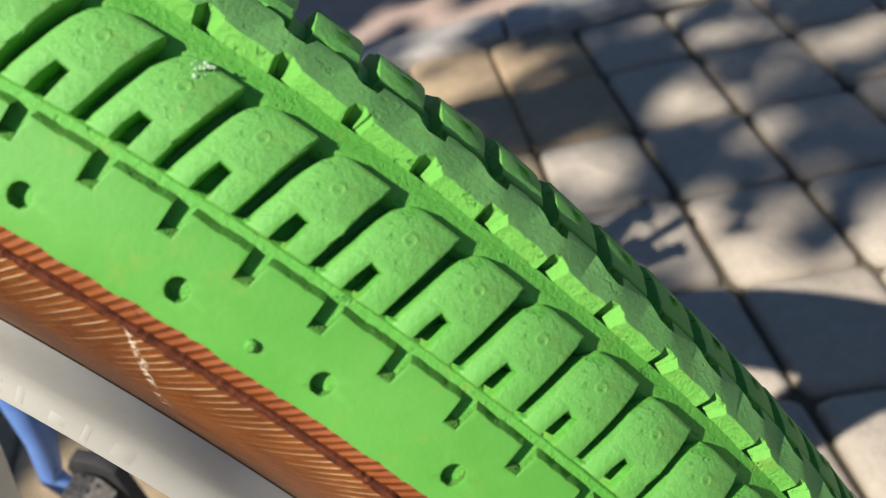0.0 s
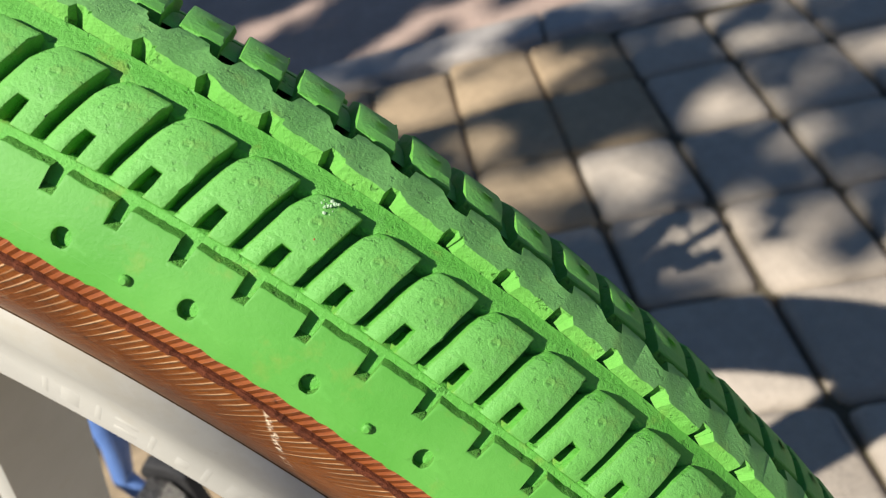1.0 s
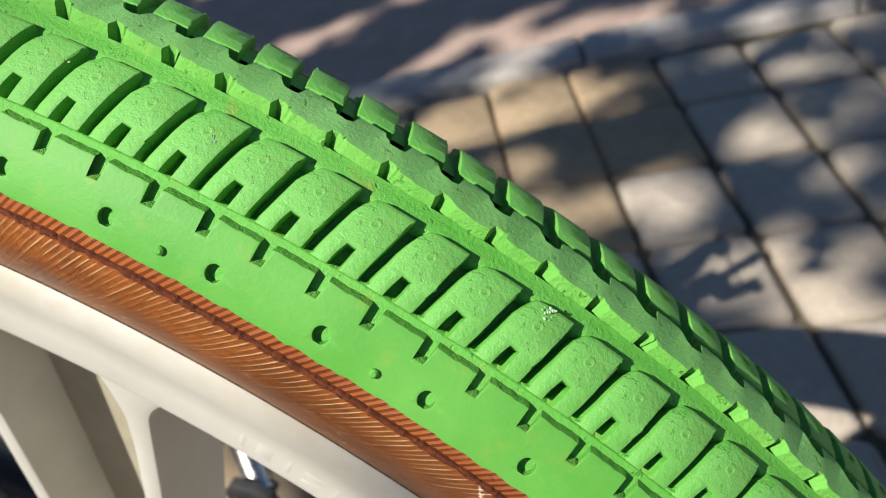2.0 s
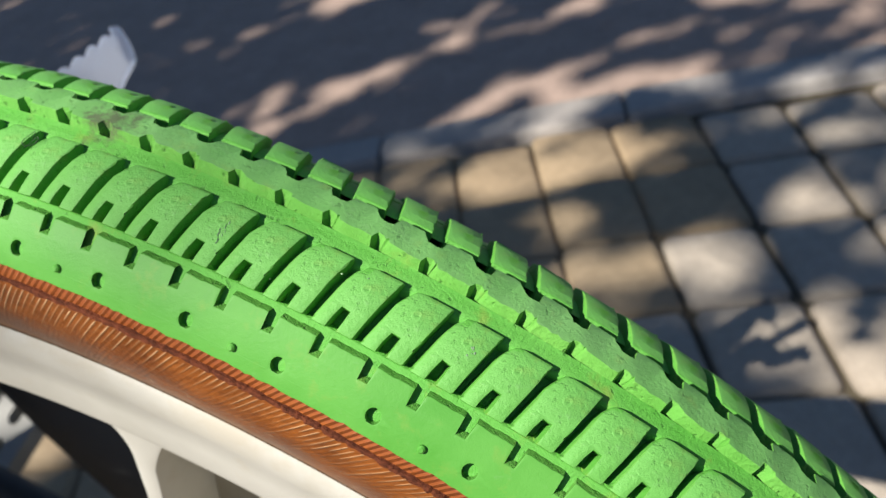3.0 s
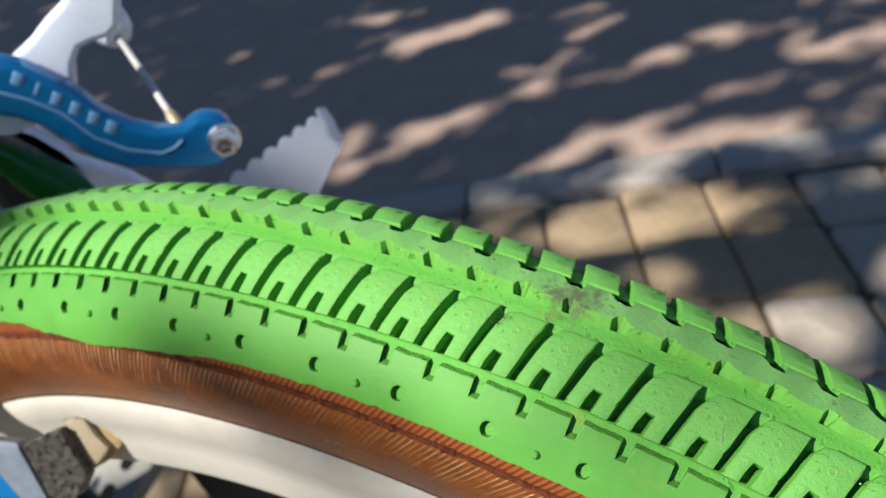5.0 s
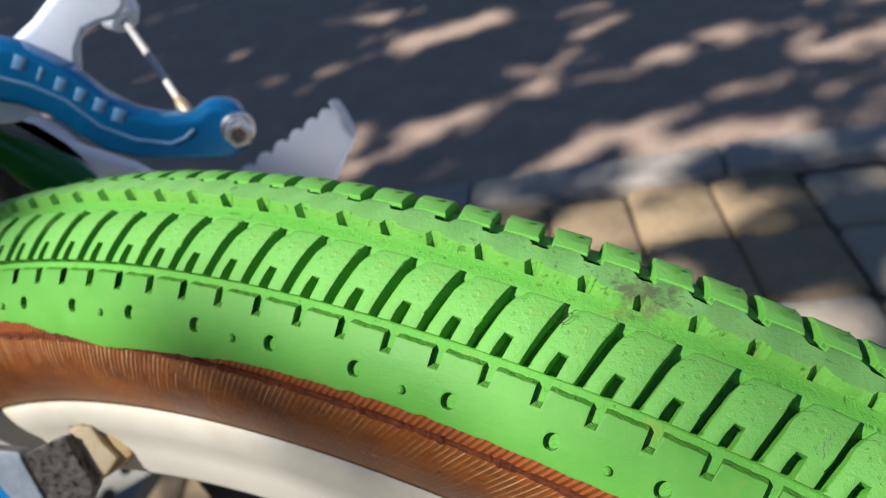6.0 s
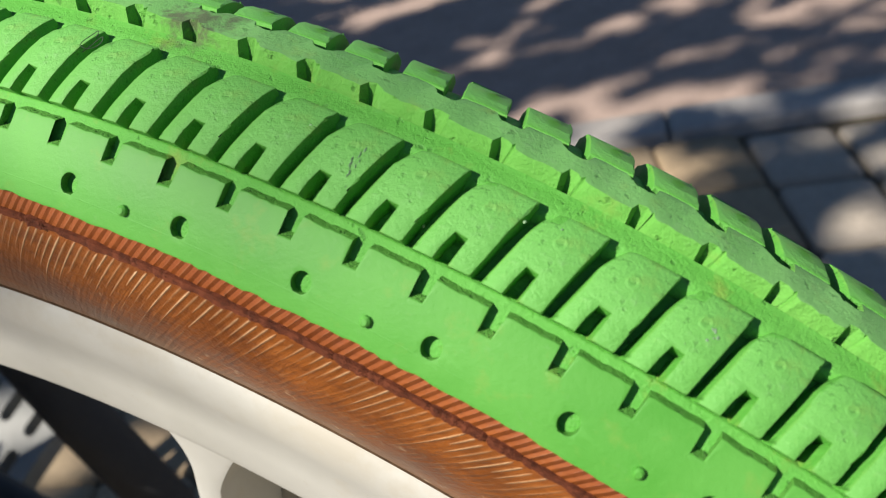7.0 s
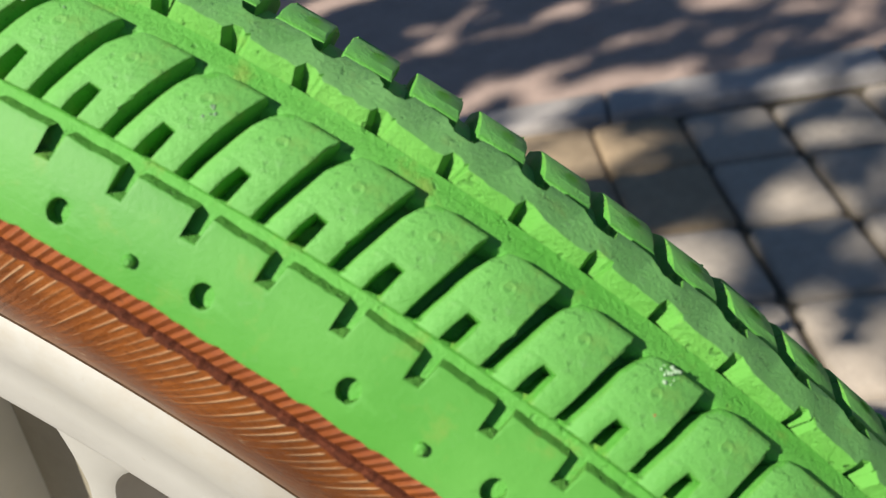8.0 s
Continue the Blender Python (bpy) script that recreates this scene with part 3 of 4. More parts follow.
    top_edges = [e for e in bm.edges if len(e.link_faces) == 2 and e.calc_face_angle(0) > radians(40) and e.verts[0].co.z > 0.7 and e.verts[1].co.z > 0.7]

    def worn_side(v):
        off = np.interp(-v.co.y / 1000, ARC[:WIDE], -CURVE[:WIDE, 0]) * -1000
        return abs(v.co.x / mm - right(off)) < 0.035
    trailing = [e for e in top_edges if not mirror and all(worn_side(v) for v in e.verts)]
    if trailing:      # the trailing edge is worn to a broad slope
        bmesh.ops.bevel(bm, geom=trailing, offset=0.2, segments=2, profile=0.5, affect="EDGES")
        top_edges = [e for e in bm.edges if len(e.link_faces) == 2 and e.calc_face_angle(0) > radians(50) and all(v.co.z > 0.8 for v in e.verts)]
    bmesh.ops.bevel(bm, geom=top_edges, offset=0.30 if mirror else 0.20, segments=2, profile=0.55, affect="EDGES")
    # moulded dot
    ux, sy, dz = -0.655 * mm, sa(-8.9) * 1000, 0.4 if mirror else -0.25
    ring = lambda r, z: [bm.verts.new((ux + r * math.cos(a), sy + r * math.sin(a), z + dz)) for a in (2 * math.pi * k / 10 for k in range(10))]
    loops = [ring(0.86, 2.02), ring(0.68, 2.075), ring(0.50, 2.075), ring(0.30, 2.02)]
    for a, b in zip(loops, loops[1:]):
        for k in range(10):
            bm.faces.new((a[k], a[(k + 1) % 10], b[(k + 1) % 10], b[k]))
    bm.faces.new(loops[-1])
    bmesh.ops.recalc_face_normals(bm, faces=bm.faces)
    shade(bm, 24)
    for f in bm.faces:
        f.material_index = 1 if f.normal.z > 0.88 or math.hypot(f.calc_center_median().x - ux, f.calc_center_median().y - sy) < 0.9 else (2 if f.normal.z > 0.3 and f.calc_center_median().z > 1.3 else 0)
    bm.verts.ensure_lookup_table()
    co = np.array([v.co[:] for v in bm.verts])
    sign = -1.0 if mirror else 1.0
    pos = wrap(co[:, 0] / mm, sign * co[:, 1] / 1000, co[:, 2] / 1000)
    for v, q in zip(bm.verts, pos):
        v.co = q
    me = bpy.data.meshes.new("tread_lug")
    bm.to_mesh(me)
    bm.free()
    if mirror:
        me.flip_normals()
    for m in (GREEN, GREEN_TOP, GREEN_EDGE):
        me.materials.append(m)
    return me


NEAR_LUGS = [lug_mesh(s) for s in range(5)]
FAR_LUGS = [lug_mesh(s + 20, True) for s in range(3)]
rng = random.Random(9)
rest = []
for i in range(-75, 125):
    for kinds in (NEAR_LUGS, FAR_LUGS):
        me = kinds[rng.randrange(len(kinds))]
        turn = Matrix.Rotation(PHASE + i * PITCH, 4, "Y")
        if -75 <= i < 75:
            part("tread_lug", me, None, tyre, at=turn)
        else:
            rest.append((me, turn))
# lugs on the far, lower side of the wheel
rv, rf, base = [], [], 0
for me, turn in rest:
    co = np.empty(len(me.vertices) * 3, dtype=np.float32)
    me.vertices.foreach_get("co", co)
    m = np.array(turn.to_3x3())
    rv.append(co.reshape(-1, 3) @ m.T)
    rf += [tuple(base + k for k in p.vertices) for p in me.polygons]
    base += len(me.vertices)
tagged(part("tread_rest", mesh_from("tread_rest", np.concatenate(rv), rf, [GREEN]), None, tyre), kind="stuff")

# centre ridge with a notch on either side of every lug
NOTCH = [(-0.58, -2.05, -0.60, -3.05), (-0.47, -2.1, -0.48, -3.1), (-0.36, -2.1, -0.36, -3.1), (-0.24, -2.15, -0.22, -3.1), (-0.10, -2.2, -0.06, -3.0), (-0.04, -1.2, -0.01, -1.5), (0.08, -1.1, 0.05, -1.6), (0.15, -1.45, 0.07, -2.2), (0.19, -1.3, 0.09, -2.5), (0.22, -1.75, 0.12, -2.8), (0.26, -2.0, 0.17, -3.05)]
FAR_NOTCH = [(-0.36, 3.90), (-0.30, 3.10), (-0.23, 2.30), (-0.19, 1.80), (-0.12, 1.65), (0.00, 1.60), (0.11, 1.75), (0.14, 4.00), (0.26, 4.15), (0.38, 4.15), (0.52, 4.10)]
rv, rf, ri = [], [], []
rng = random.Random(3)
H_RIDGE = 2.2
cols = []
for i in range(200):
    ring = []
    for ut, wt, ub, wb in NOTCH:
        j = rng.uniform(-0.012, 0.012)
        ring.append((i + ut + j, wt + rng.uniform(-.16, .16), i + ub + j, wb + rng.uniform(-.1, .1), H_RIDGE))
    far = []
    for ut, wt in FAR_NOTCH:
        j = rng.uniform(-0.012, 0.012)
        far.append((i + ut + j, wt + rng.uniform(-.14, .14), i + ut + j, wt + 0.35, H_RIDGE - 0.225 * (wt - 1.0)))
    cols.append((ring, far))
near_line = [p for ring, far in cols for p in ring]
far_line = [p for ring, far in cols for p in far]


def ridge_rows(line, sgn, foot):
    t = np.array([(u, sa(w) if w else 0.0) for u, w, _, _, _ in line])
    b = np.array([(u, sa(w)) for _, _, u, w, _ in line])
    lip = t.copy()
    lip[:, 1] -= sgn * 0.00014
    top = np.array([p[4] for p in line]) / 1000
    return [wrap(b[:, 0], b[:, 1], np.full(len(b), foot), PHASE), wrap(t[:, 0], t[:, 1], top - 0.00022, PHASE), wrap(lip[:, 0], lip[:, 1], top, PHASE)]


nr, fr = ridge_rows(near_line, -1, -0.0012), ridge_rows(far_line, 1, -0.0017)
n = len(near_line)
verts = np.concatenate(nr + fr)
for rowset, flipit in ((0, False), (3, True)):
    for j in range(2):
        for k in range(n):
            a, b = (rowset + j) * n + k, (rowset + j) * n + (k + 1) % n
            q = (a, b, b + n, a + n)
            rf.append(q[::-1] if flipit else q)
            ri.append(0)
m = len(NOTCH)
for i in range(200):
    a = [2 * n + (i * m + k) % n for k in range(m + 1)]
    b = [5 * n + (i * m + k) % n for k in range(m + 1)]
    rf.append(tuple(a + b[::-1]))
    ri.append(1)
ridge_me = mesh_from("centre_ridge", verts, rf, [GREEN_EDGE, GREEN_WORN], ri)
bm = bmesh.new()
bm.from_mesh(ridge_me)
bmesh.ops.recalc_face_normals(bm, faces=bm.faces)
bmesh.ops.triangulate(bm, faces=[f for f in bm.faces if len(f.verts) > 4])
shade(bm, 30)
bm.to_mesh(ridge_me)
bm.free()
part("centre_ridge", ridge_me, None, tyre, "toothed centre ridge with dusty worn top")


# shoulder band with slots, round pits and small nibs
def shoulder_cell(mirror):
    """Two lugs of the shoulder band; returns vertices in tread coordinates and faces."""
    bm = bmesh.new()
    mm = PITCH * 242.0
    rag = random.Random(6)
    edge, deep = sa(-15.9) * 1000, sa(-17.8) * 1000
    low = -S_GREEN * 1000
    pts = []
    for j in (0, 1):
        pts += [((j - 0.07) * mm, deep), ((j + 0.13) * mm, deep)]
        pts += [((j + 0.17 + 0.0844 * k) * mm, edge + rag.uniform(-0.10, 0.10)) for k in range(10 if j == 0 else 9)]
        if j == 0:
            pts[-1] = (0.93 * mm, edge)
    pts += [(1.93 * mm, edge)]
    pts = pts + [(1.93 * mm, deep)] + [((1.93 - 0.125 * k) * mm, low) for k in range(17)]
    pts[0] = (-0.07 * mm, deep)
    loop = [bm.verts.new((x, y, 0)) for x, y in pts]
    edges = [bm.edges.new((a, b)) for a, b in zip(loop, loop[1:] + loop[:1])]
    cx, cy, r = 0.49 * mm, sa(-19.9) * 1000, 1.12
    hole = [bm.verts.new((cx + r * math.cos(a), cy + r * 1.05 * math.sin(a), 0)) for a in (2 * math.pi * k / 18 for k in range(18))]
    edges += [bm.edges.new((a, b)) for a, b in zip(hole, hole[1:] + hole[:1])]
    bmesh.ops.triangle_fill(bm, edges=edges, use_beauty=True)
    for y in np.linspace(edge - 0.9, low + 0.4, 8):
        bmesh.ops.bisect_plane(bm, geom=bm.verts[:] + bm.edges[:] + bm.faces[:], plane_co=(0, y, 0), plane_no=(0, 1, 0))
    bmesh.ops.recalc_face_normals(bm, faces=bm.faces)
    if sum(f.normal.z for f in bm.faces) < 0:
        bmesh.ops.reverse_faces(bm, faces=bm.faces)
    for v in bm.verts:
        v.co.z = 1.15
    x0, x1 = -0.07 * mm, 1.93 * mm
    walls = [e for e in bm.edges if len(e.link_faces) == 1 and not (all(abs(v.co.x - x0) < 1e-4 for v in e.verts) or all(abs(v.co.x - x1) < 1e-4 for v in e.verts))]
    out = bmesh.ops.extrude_edge_only(bm, edges=walls)
    for v in out["geom"]:
        if isinstance(v, bmesh.types.BMVert):
            v.co.z = -0.12
            if abs(v.co.y - deep) < 0.01:            # the slot's outer end slopes
                v.co.y += 0.9
                if (v.co.x / mm) % 1 < 0.5:
                    v.co.x -= 0.35
            elif v.co.y > edge - 0.2:                # rough leaning step
                v.co.y += 0.70
    bmesh.ops.recalc_face_normals(bm, faces=bm.faces)
    if sum(f.normal.z for f in bm.faces) < 0:
        bmesh.ops.reverse_faces(bm, faces=bm.faces)
    lip = [e for e in bm.edges if len(e.link_faces) == 2 and e.calc_face_angle(0) > radians(50) and e.verts[0].co.z > 1 and e.verts[1].co.z > 1]
    bmesh.ops.bevel(bm, geom=lip, offset=0.16, segments=2, profile=0.6, affect="EDGES")
    bm.verts.ensure_lookup_table()
    co = np.array([v.co[:] for v in bm.verts])
    faces = [[v.index for v in f.verts] for f in bm.faces]
    bm.verts.index_update()
    faces = [[v.index for v in f.verts] for f in bm.faces]
    bm.free()
    return np.stack([co[:, 0] / mm, co[:, 1] / 1000, co[:, 2] / 1000], 1), faces


def shoulder(mirror, name):
    cell, faces = shoulder_cell(mirror)
    sign = -1.0 if mirror else 1.0
    vs, fs, k = [], [], 0
    for i in range(-100, 100, 2):
        along, arc = cell[:, 0] + i, cell[:, 1].copy()
        ragged = np.array([0.00028 * noise.noise((a * 3.1, 0, 0)) + 0.00018 * noise.noise((a * 0.7, 5, 0)) + 0.0002 * noise.noise((a * 7.0, 9, 0)) for a in along])
        dip = np.interp(along, [-31, -29.5, -28.7, -27.5, -26.6, -24.8, -23.5, -22.5, -21.5, -20, -18.5], [0, .0004, .0017, .0026, .0033, .0024, .0018, .0009, .0006, .0004, 0]) if not mirror else 0.0
        arc += np.where(arc < -S_GREEN + 0.0004, ragged - dip, 0)
        vs.append(wrap(sign * along, sign * arc, cell[:, 2], PHASE))
        fs += [tuple(k + q for q in f) for f in faces]
        k += len(cell)
        if i % 4 == 0:     # small nib between the pits
            u0, s0 = i + 1.54, sa(-20.2)
            ringed = []
            for r, h in ((0.62, 1.0), (0.56, 1.6), (0.32, 1.85)):
                a = np.arange(10) * 2 * np.pi / 10
                ringed.append(wrap(sign * (u0 + r * np.cos(a) / 7.6), sign * (s0 + r * np.sin(a) / 1000), np.full(10, h / 1000), PHASE))
            vs += ringed
            for b in (0, 10):
                fs += [(k + b + q, k + b + (q + 1) % 10, k + b + 10 + (q + 1) % 10, k + b + 10 + q) for q in range(10)]
            fs.append(tuple(k + 20 + q for q in range(10)))
            k += 30
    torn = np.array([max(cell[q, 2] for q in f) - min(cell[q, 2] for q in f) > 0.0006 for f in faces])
    ti = []
    for i in range(-100, 100, 2):
        ti.append(torn.astype(np.int32))
        if i % 4 == 0:
            ti.append(np.zeros(21, dtype=np.int32))
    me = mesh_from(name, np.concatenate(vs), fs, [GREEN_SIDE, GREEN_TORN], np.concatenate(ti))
    bm = bmesh.new()
    bm.from_mesh(me)
    bmesh.ops.remove_doubles(bm, verts=bm.verts, dist=0.00002)
    shade(bm, 35)
    bm.to_mesh(me)
    bm.free()
    return part("shoulder_band", me, None, tyre, "smooth green shoulder with slots and round pits")


shoulder(False, "shoulder_band")
shoulder(True, "shoulder_band")

# the far grooves rise to a raised floor towards the shoulder
floor_w = np.array([6.6, 8.2, 9.6, 11.2, 13.0, 14.6, 16.0])
part("groove_floor", revolve([sa(w) for w in floor_w], [-0.0002, 0.0001, 0.0004, 0.0006, 0.0008, 0.0009, 0.0009], 400, GREEN, "groove_floor"), None, tyre)

# raised floor beside the centre ridge
part("groove_floor", revolve([sa(-w) for w in (2.6, 3.1, 3.8, 4.8, 5.6, 6.2, 6.6)], (0.0004, 0.0003, 0.0003, 0.0003, 0.0002, -0.0002, -0.0012), 400, GREEN, "groove_floor"), None, tyre)

# tan sidewalls
for sign in (-1, 1):
    s_list = sign * np.linspace(S_GREEN - 0.0008, S_MAX, 40)
    h_list = np.interp(np.linspace(0, 1, 40), [0, 0.1, 1], [0.0007, 0.0003, 0.0])
    me = revolve(s_list, h_list, 600, TAN, "sidewall")
    part("sidewall", me if sign > 0 else flip(me), None, tyre, "tan skin wall with pale slanting cord threads")

# shade of the gap at the rim painted as a dark ring, with some dirt
GAP_DIRT = plain("gap_shade_dirt", (0.045, 0.026, 0.015), (0.15, 0.09, 0.05), 500, 0.9, spec=0.1, bump=0.5, dist=0.0004)
bead_s = [float(np.interp(-r, -CURVE[WIDE - 40:, 1], ARC[WIDE - 40:])) for r in (0.21155, 0.2113, 0.2109, 0.2104)]
part("dirt_line", flip(revolve([-q for q in bead_s], [0.00005, 0.00022, 0.00022, 0.0001], 600, GAP_DIRT, "dirt_line", lambda us, j: (0.0, 0.00025, 0.0, 0.0)[j] * np.array([noise.noise((u * 4.0, 1.0, j)) for u in us]))), None, tyre, "dark gap line with some dirt against the rim")

# ------------------------------------------------------------------ bicycle: moulded wheel
def ring_from(profile, steps, material, name):
    """A closed ring: profile of (offset, radius) pairs round the axle."""
    th = np.arange(steps) * 2 * np.pi / steps
    v = np.concatenate([np.stack([r * np.sin(th), np.full(steps, w), r * np.cos(th)], 1) for w, r in profile])
    n, faces = len(profile), []
    for j in range(n):
        for k in range(steps):
            a, b = j * steps, ((j + 1) % n) * steps
            faces.append((a + k, a + (k + 1) % steps, b + (k + 1) % steps, b + k))
    me = mesh_from(name, v, faces, [material])
    bm = bmesh.new()
    bm.from_mesh(me)
    bmesh.ops.recalc_face_normals(bm, faces=bm.faces)
    shade(bm, 28)
    bm.to_mesh(me)
    bm.free()
    return me


RIM = [(-0.0148, .2040), (-0.0156, .2085), (-0.0162, .2100), (-0.0168, .2107), (-0.0175, .2108), (-0.0181, .2103), (-0.0186, .2094), (-0.0189, .2080), (-0.0190, .2062), (-0.0187, .2034), (-0.0178, .2005), (-0.0176, .1965), (-0.0176, .1912), (-0.0170, .1890), (-0.0150, .1880)]
RIM = RIM + [(-w, r) for w, r in RIM[::-1]]
wheel = part("wheel", ring_from(RIM, 240, IVORY, "wheel"), None, bicycle, "ivory moulded plastic wheel, slightly yellowed and scuffed", at=Matrix.Translation((0, 0, ZC)))

# hollow spokes: two side walls and a thin web between them
def spoke_half(r):
    """Half the spoke's width at a radius, with rounded feet at rim and hub."""
    w = 0.0160 + (0.0238 - 0.0160) * (r - 0.072) / 0.117
    f = 0.013
    if r > 0.1905 - f:
        k = min((r - (0.1905 - f)) / f, 1.0)
        w += f * (1 - math.sqrt(max(1 - k * k, 0)))
    if r < 0.030 + f:
        k = min((0.030 + f - r) / f, 1.0)
        w += f * (1 - math.sqrt(max(1 - k * k, 0)))
    return w


def spoke_line(r):
    """The spoke's middle leans back towards the hub."""
    return 0.004 - 0.004 * (r - 0.07) / 0.12


def spoke_mesh():
    bm = bmesh.new()
    radii = list(np.linspace(0.030, 0.176, 15)) + list(np.linspace(0.178, 0.1905, 9))
    wall, deep = 0.0048, 0.0168

    def prism(outline, y0, y1, bev, slot=0):
        sub = bmesh.new()
        face = sub.faces.new([sub.verts.new((x, y0, z)) for x, z in outline])
        ex = bmesh.ops.extrude_face_region(sub, geom=[face])
        bmesh.ops.translate(sub, vec=(0, y1 - y0, 0), verts=[v for v in ex["geom"] if isinstance(v, bmesh.types.BMVert)])
        bmesh.ops.recalc_face_normals(sub, faces=sub.faces)
        if bev:
            edges = [e for e in sub.edges if e.calc_face_angle(0) > radians(60) and abs(e.verts[0].co.y - e.verts[1].co.y) < 1e-6]
            bmesh.ops.bevel(sub, geom=edges, offset=bev, segments=2, profile=0.6, affect="EDGES")
        me = bpy.data.meshes.new("tmp")
        sub.to_mesh(me)
        sub.free()
        before = len(bm.faces)
        bm.from_mesh(me)
        bm.faces.ensure_lookup_table()
        for f in bm.faces[before:]:
            f.material_index = slot
        bpy.data.meshes.remove(me)
    for sgn in (-1, 1):
        outer = [(spoke_line(r) + sgn * spoke_half(r), r) for r in radii]
        inner = [(spoke_line(r) + sgn * (0.0160 + (0.0238 - 0.0160) * (r - 0.072) / 0.117 - wall - (0.006 * max(0, (r - 0.172) / 0.0185) ** 1.5)), r) for r in radii]
        prism(outer + inner[::-1], -deep, 0.0058, 0.0013)
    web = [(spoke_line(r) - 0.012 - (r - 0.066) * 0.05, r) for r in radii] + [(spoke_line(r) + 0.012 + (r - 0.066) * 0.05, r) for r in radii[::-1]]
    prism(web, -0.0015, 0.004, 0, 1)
    shade(bm, 45)
    me = bpy.data.meshes.new("spoke")
    bm.to_mesh(me)
    bm.free()
    me.materials.append(IVORY)
    me.materials.append(IVORY_BEIGE)
    return me


spoke = spoke_mesh()
for k in range(4):
    part("spoke", spoke, None, wheel, at=Matrix.Rotation(radians(23.4 + 90 * k), 4, "Y"))
part("hub", lathe([(0.010, -0.031), (0.016, -0.031), (0.017, -0.030), (0.018, -0.022), (0.028, -0.0168), (0.0315, -0.0160), (0.033, -0.0140), (0.033, 0.0060), (0.0315, 0.0085), (0.022, 0.010), (0.017, 0.0135), (0.012, 0.0140)], 60), IVORY, wheel)
part("axle", lathe([(0.0047, -0.060), (0.0047, -0.046), (0.0085, -0.046), (0.0085, -0.038), (0.0047, -0.038), (0.0047, 0.038), (0.0085, 0.038), (0.0085, 0.046), (0.0047, 0.046), (0.0047, 0.060)], 6), SCRATCHED, wheel, "dark axle with nuts")

# raised seam that runs round the tan wall, broken and crusty
for sign in (-1, 1):
    steps, us, s0 = 3200, None, float(np.interp(-0.2331, -CURVE[WIDE - 40:, 1], ARC[WIDE - 40:]))
    us = np.arange(steps) * 200.0 / steps
    rough = np.array([noise.noise((u * 2.2, sign * 3.0, 0.0)) for u in us])
    fine = np.array([noise.noise((u * 9.0, sign * 7.0, 2.0)) for u in us])
    grit = np.array([noise.noise((u * 24.0, sign * 2.0, 4.0)) for u in us])
    high = np.clip(0.00052 + 0.0004 * rough + 0.00034 * fine + 0.0003 * grit, 0.00003, None)
    half = np.clip(0.00058 + 0.0003 * rough + 0.0002 * fine + 0.00015 * grit, 0.00025, None)
    mid = s0 + 0.00012 * np.array([noise.noise((u * 1.3, sign * 5.0, 9.0)) for u in us])
    rows = [(-1.0, -0.3), (-0.75, 0.8), (-0.35, 1.0), (0.0, 0.35), (0.3, 0.6), (0.65, 0.85), (1.0, -0.3)]
    v = np.concatenate([wrap(us, sign * (mid + a * half), 0.0003 + np.where(b > 0, high * b, -0.0003)) for a, b in rows])
    f = [(j * steps + k, j * steps + (k + 1) % steps, (j + 1) * steps + (k + 1) % steps, (j + 1) * steps + k) for j in range(len(rows) - 1) for k in range(steps)]
    me = mesh_from("mould_seam", v, f, [SEAM])
    part("mould_seam", me if sign > 0 else flip(me), None, tyre, "crusty dark red-brown mould seam")

# ------------------------------------------------------------------ marks and dirt on the tyre
def fleck(name, u, w, size, count, material, seed, tall=1.81, lean=(1.0, 1.0), label=""):
    """A scatter of thin irregular flecks that cling to the tread."""
    r = random.Random(seed)
    v, f = [], []
    for _ in range(count):
        cu, cs = u + r.gauss(0, size * lean[0] / 7.8), sa(w) + r.gauss(0, size * lean[1]) / 1000
        rad, k, turn = r.uniform(0.35, 1.0) * size * (0.45 if count > 1 else 1.0), len(v), r.uniform(0, 6.28)
        for j in range(7):
            a = turn + 2 * math.pi * j / 7
            q = rad * r.uniform(0.6, 1.1)
            v.append(wrap(cu + q * lean[0] * math.cos(a) / 7.8, cs + q * lean[1] * math.sin(a) / 1000, tall / 1000, PHASE))
        v.append(wrap(cu, cs, (tall + 0.09) / 1000, PHASE))
        f += [(k + j, k + (j + 1) % 7, k + 7) for j in range(7)]
    return part(name, mesh_from(name, v, f, [material]), None, tyre, label)


CHALK = plain("pale_scuff", (0.30, 0.50, 0.26), (0.50, 0.60, 0.44), 900, 0.8)
RUST = plain("red_speck", (0.42, 0.06, 0.03), (0.55, 0.10, 0.05), 900, 0.6)
GREY = plain("grey_streak", (0.13, 0.24, 0.12), (0.20, 0.30, 0.18), 900, 0.7)
fleck("white_scuff", -0.62, -6.8, 0.55, 16, CHALK, 1, label="whitish scuff on a lug")
fleck("red_speck", -0.64, -10.1, 0.28, 1, RUST, 2, label="tiny rust-red speck")
fleck("grey_streak", -11.52, -10.4, 0.50, 14, GREY, 3, lean=(0.5, 2.0), label="grey streak on a lug")
fleck("dark_pip", -6.55, -9.4, 0.45, 9, GREY, 4, label="scratched dark patch on a lug")
r = random.Random(30)
for k in range(11):
    fleck("dirt_fleck", r.uniform(-26, 8), r.uniform(-7, -13), r.uniform(0.10, 0.2), r.choice((1, 1, 3)), r.choice((GREY, CHALK, GREY)), 100 + k)
# fine mould line just above the green edge
line_s = [-(S_GREEN - d) for d in (0.00215, 0.00202, 0.00190)]
part("mould_line", flip(revolve(line_s, [0.00110, 0.00118, 0.00110], 400, GREEN_SIDE, "mould_line")), None, tyre)
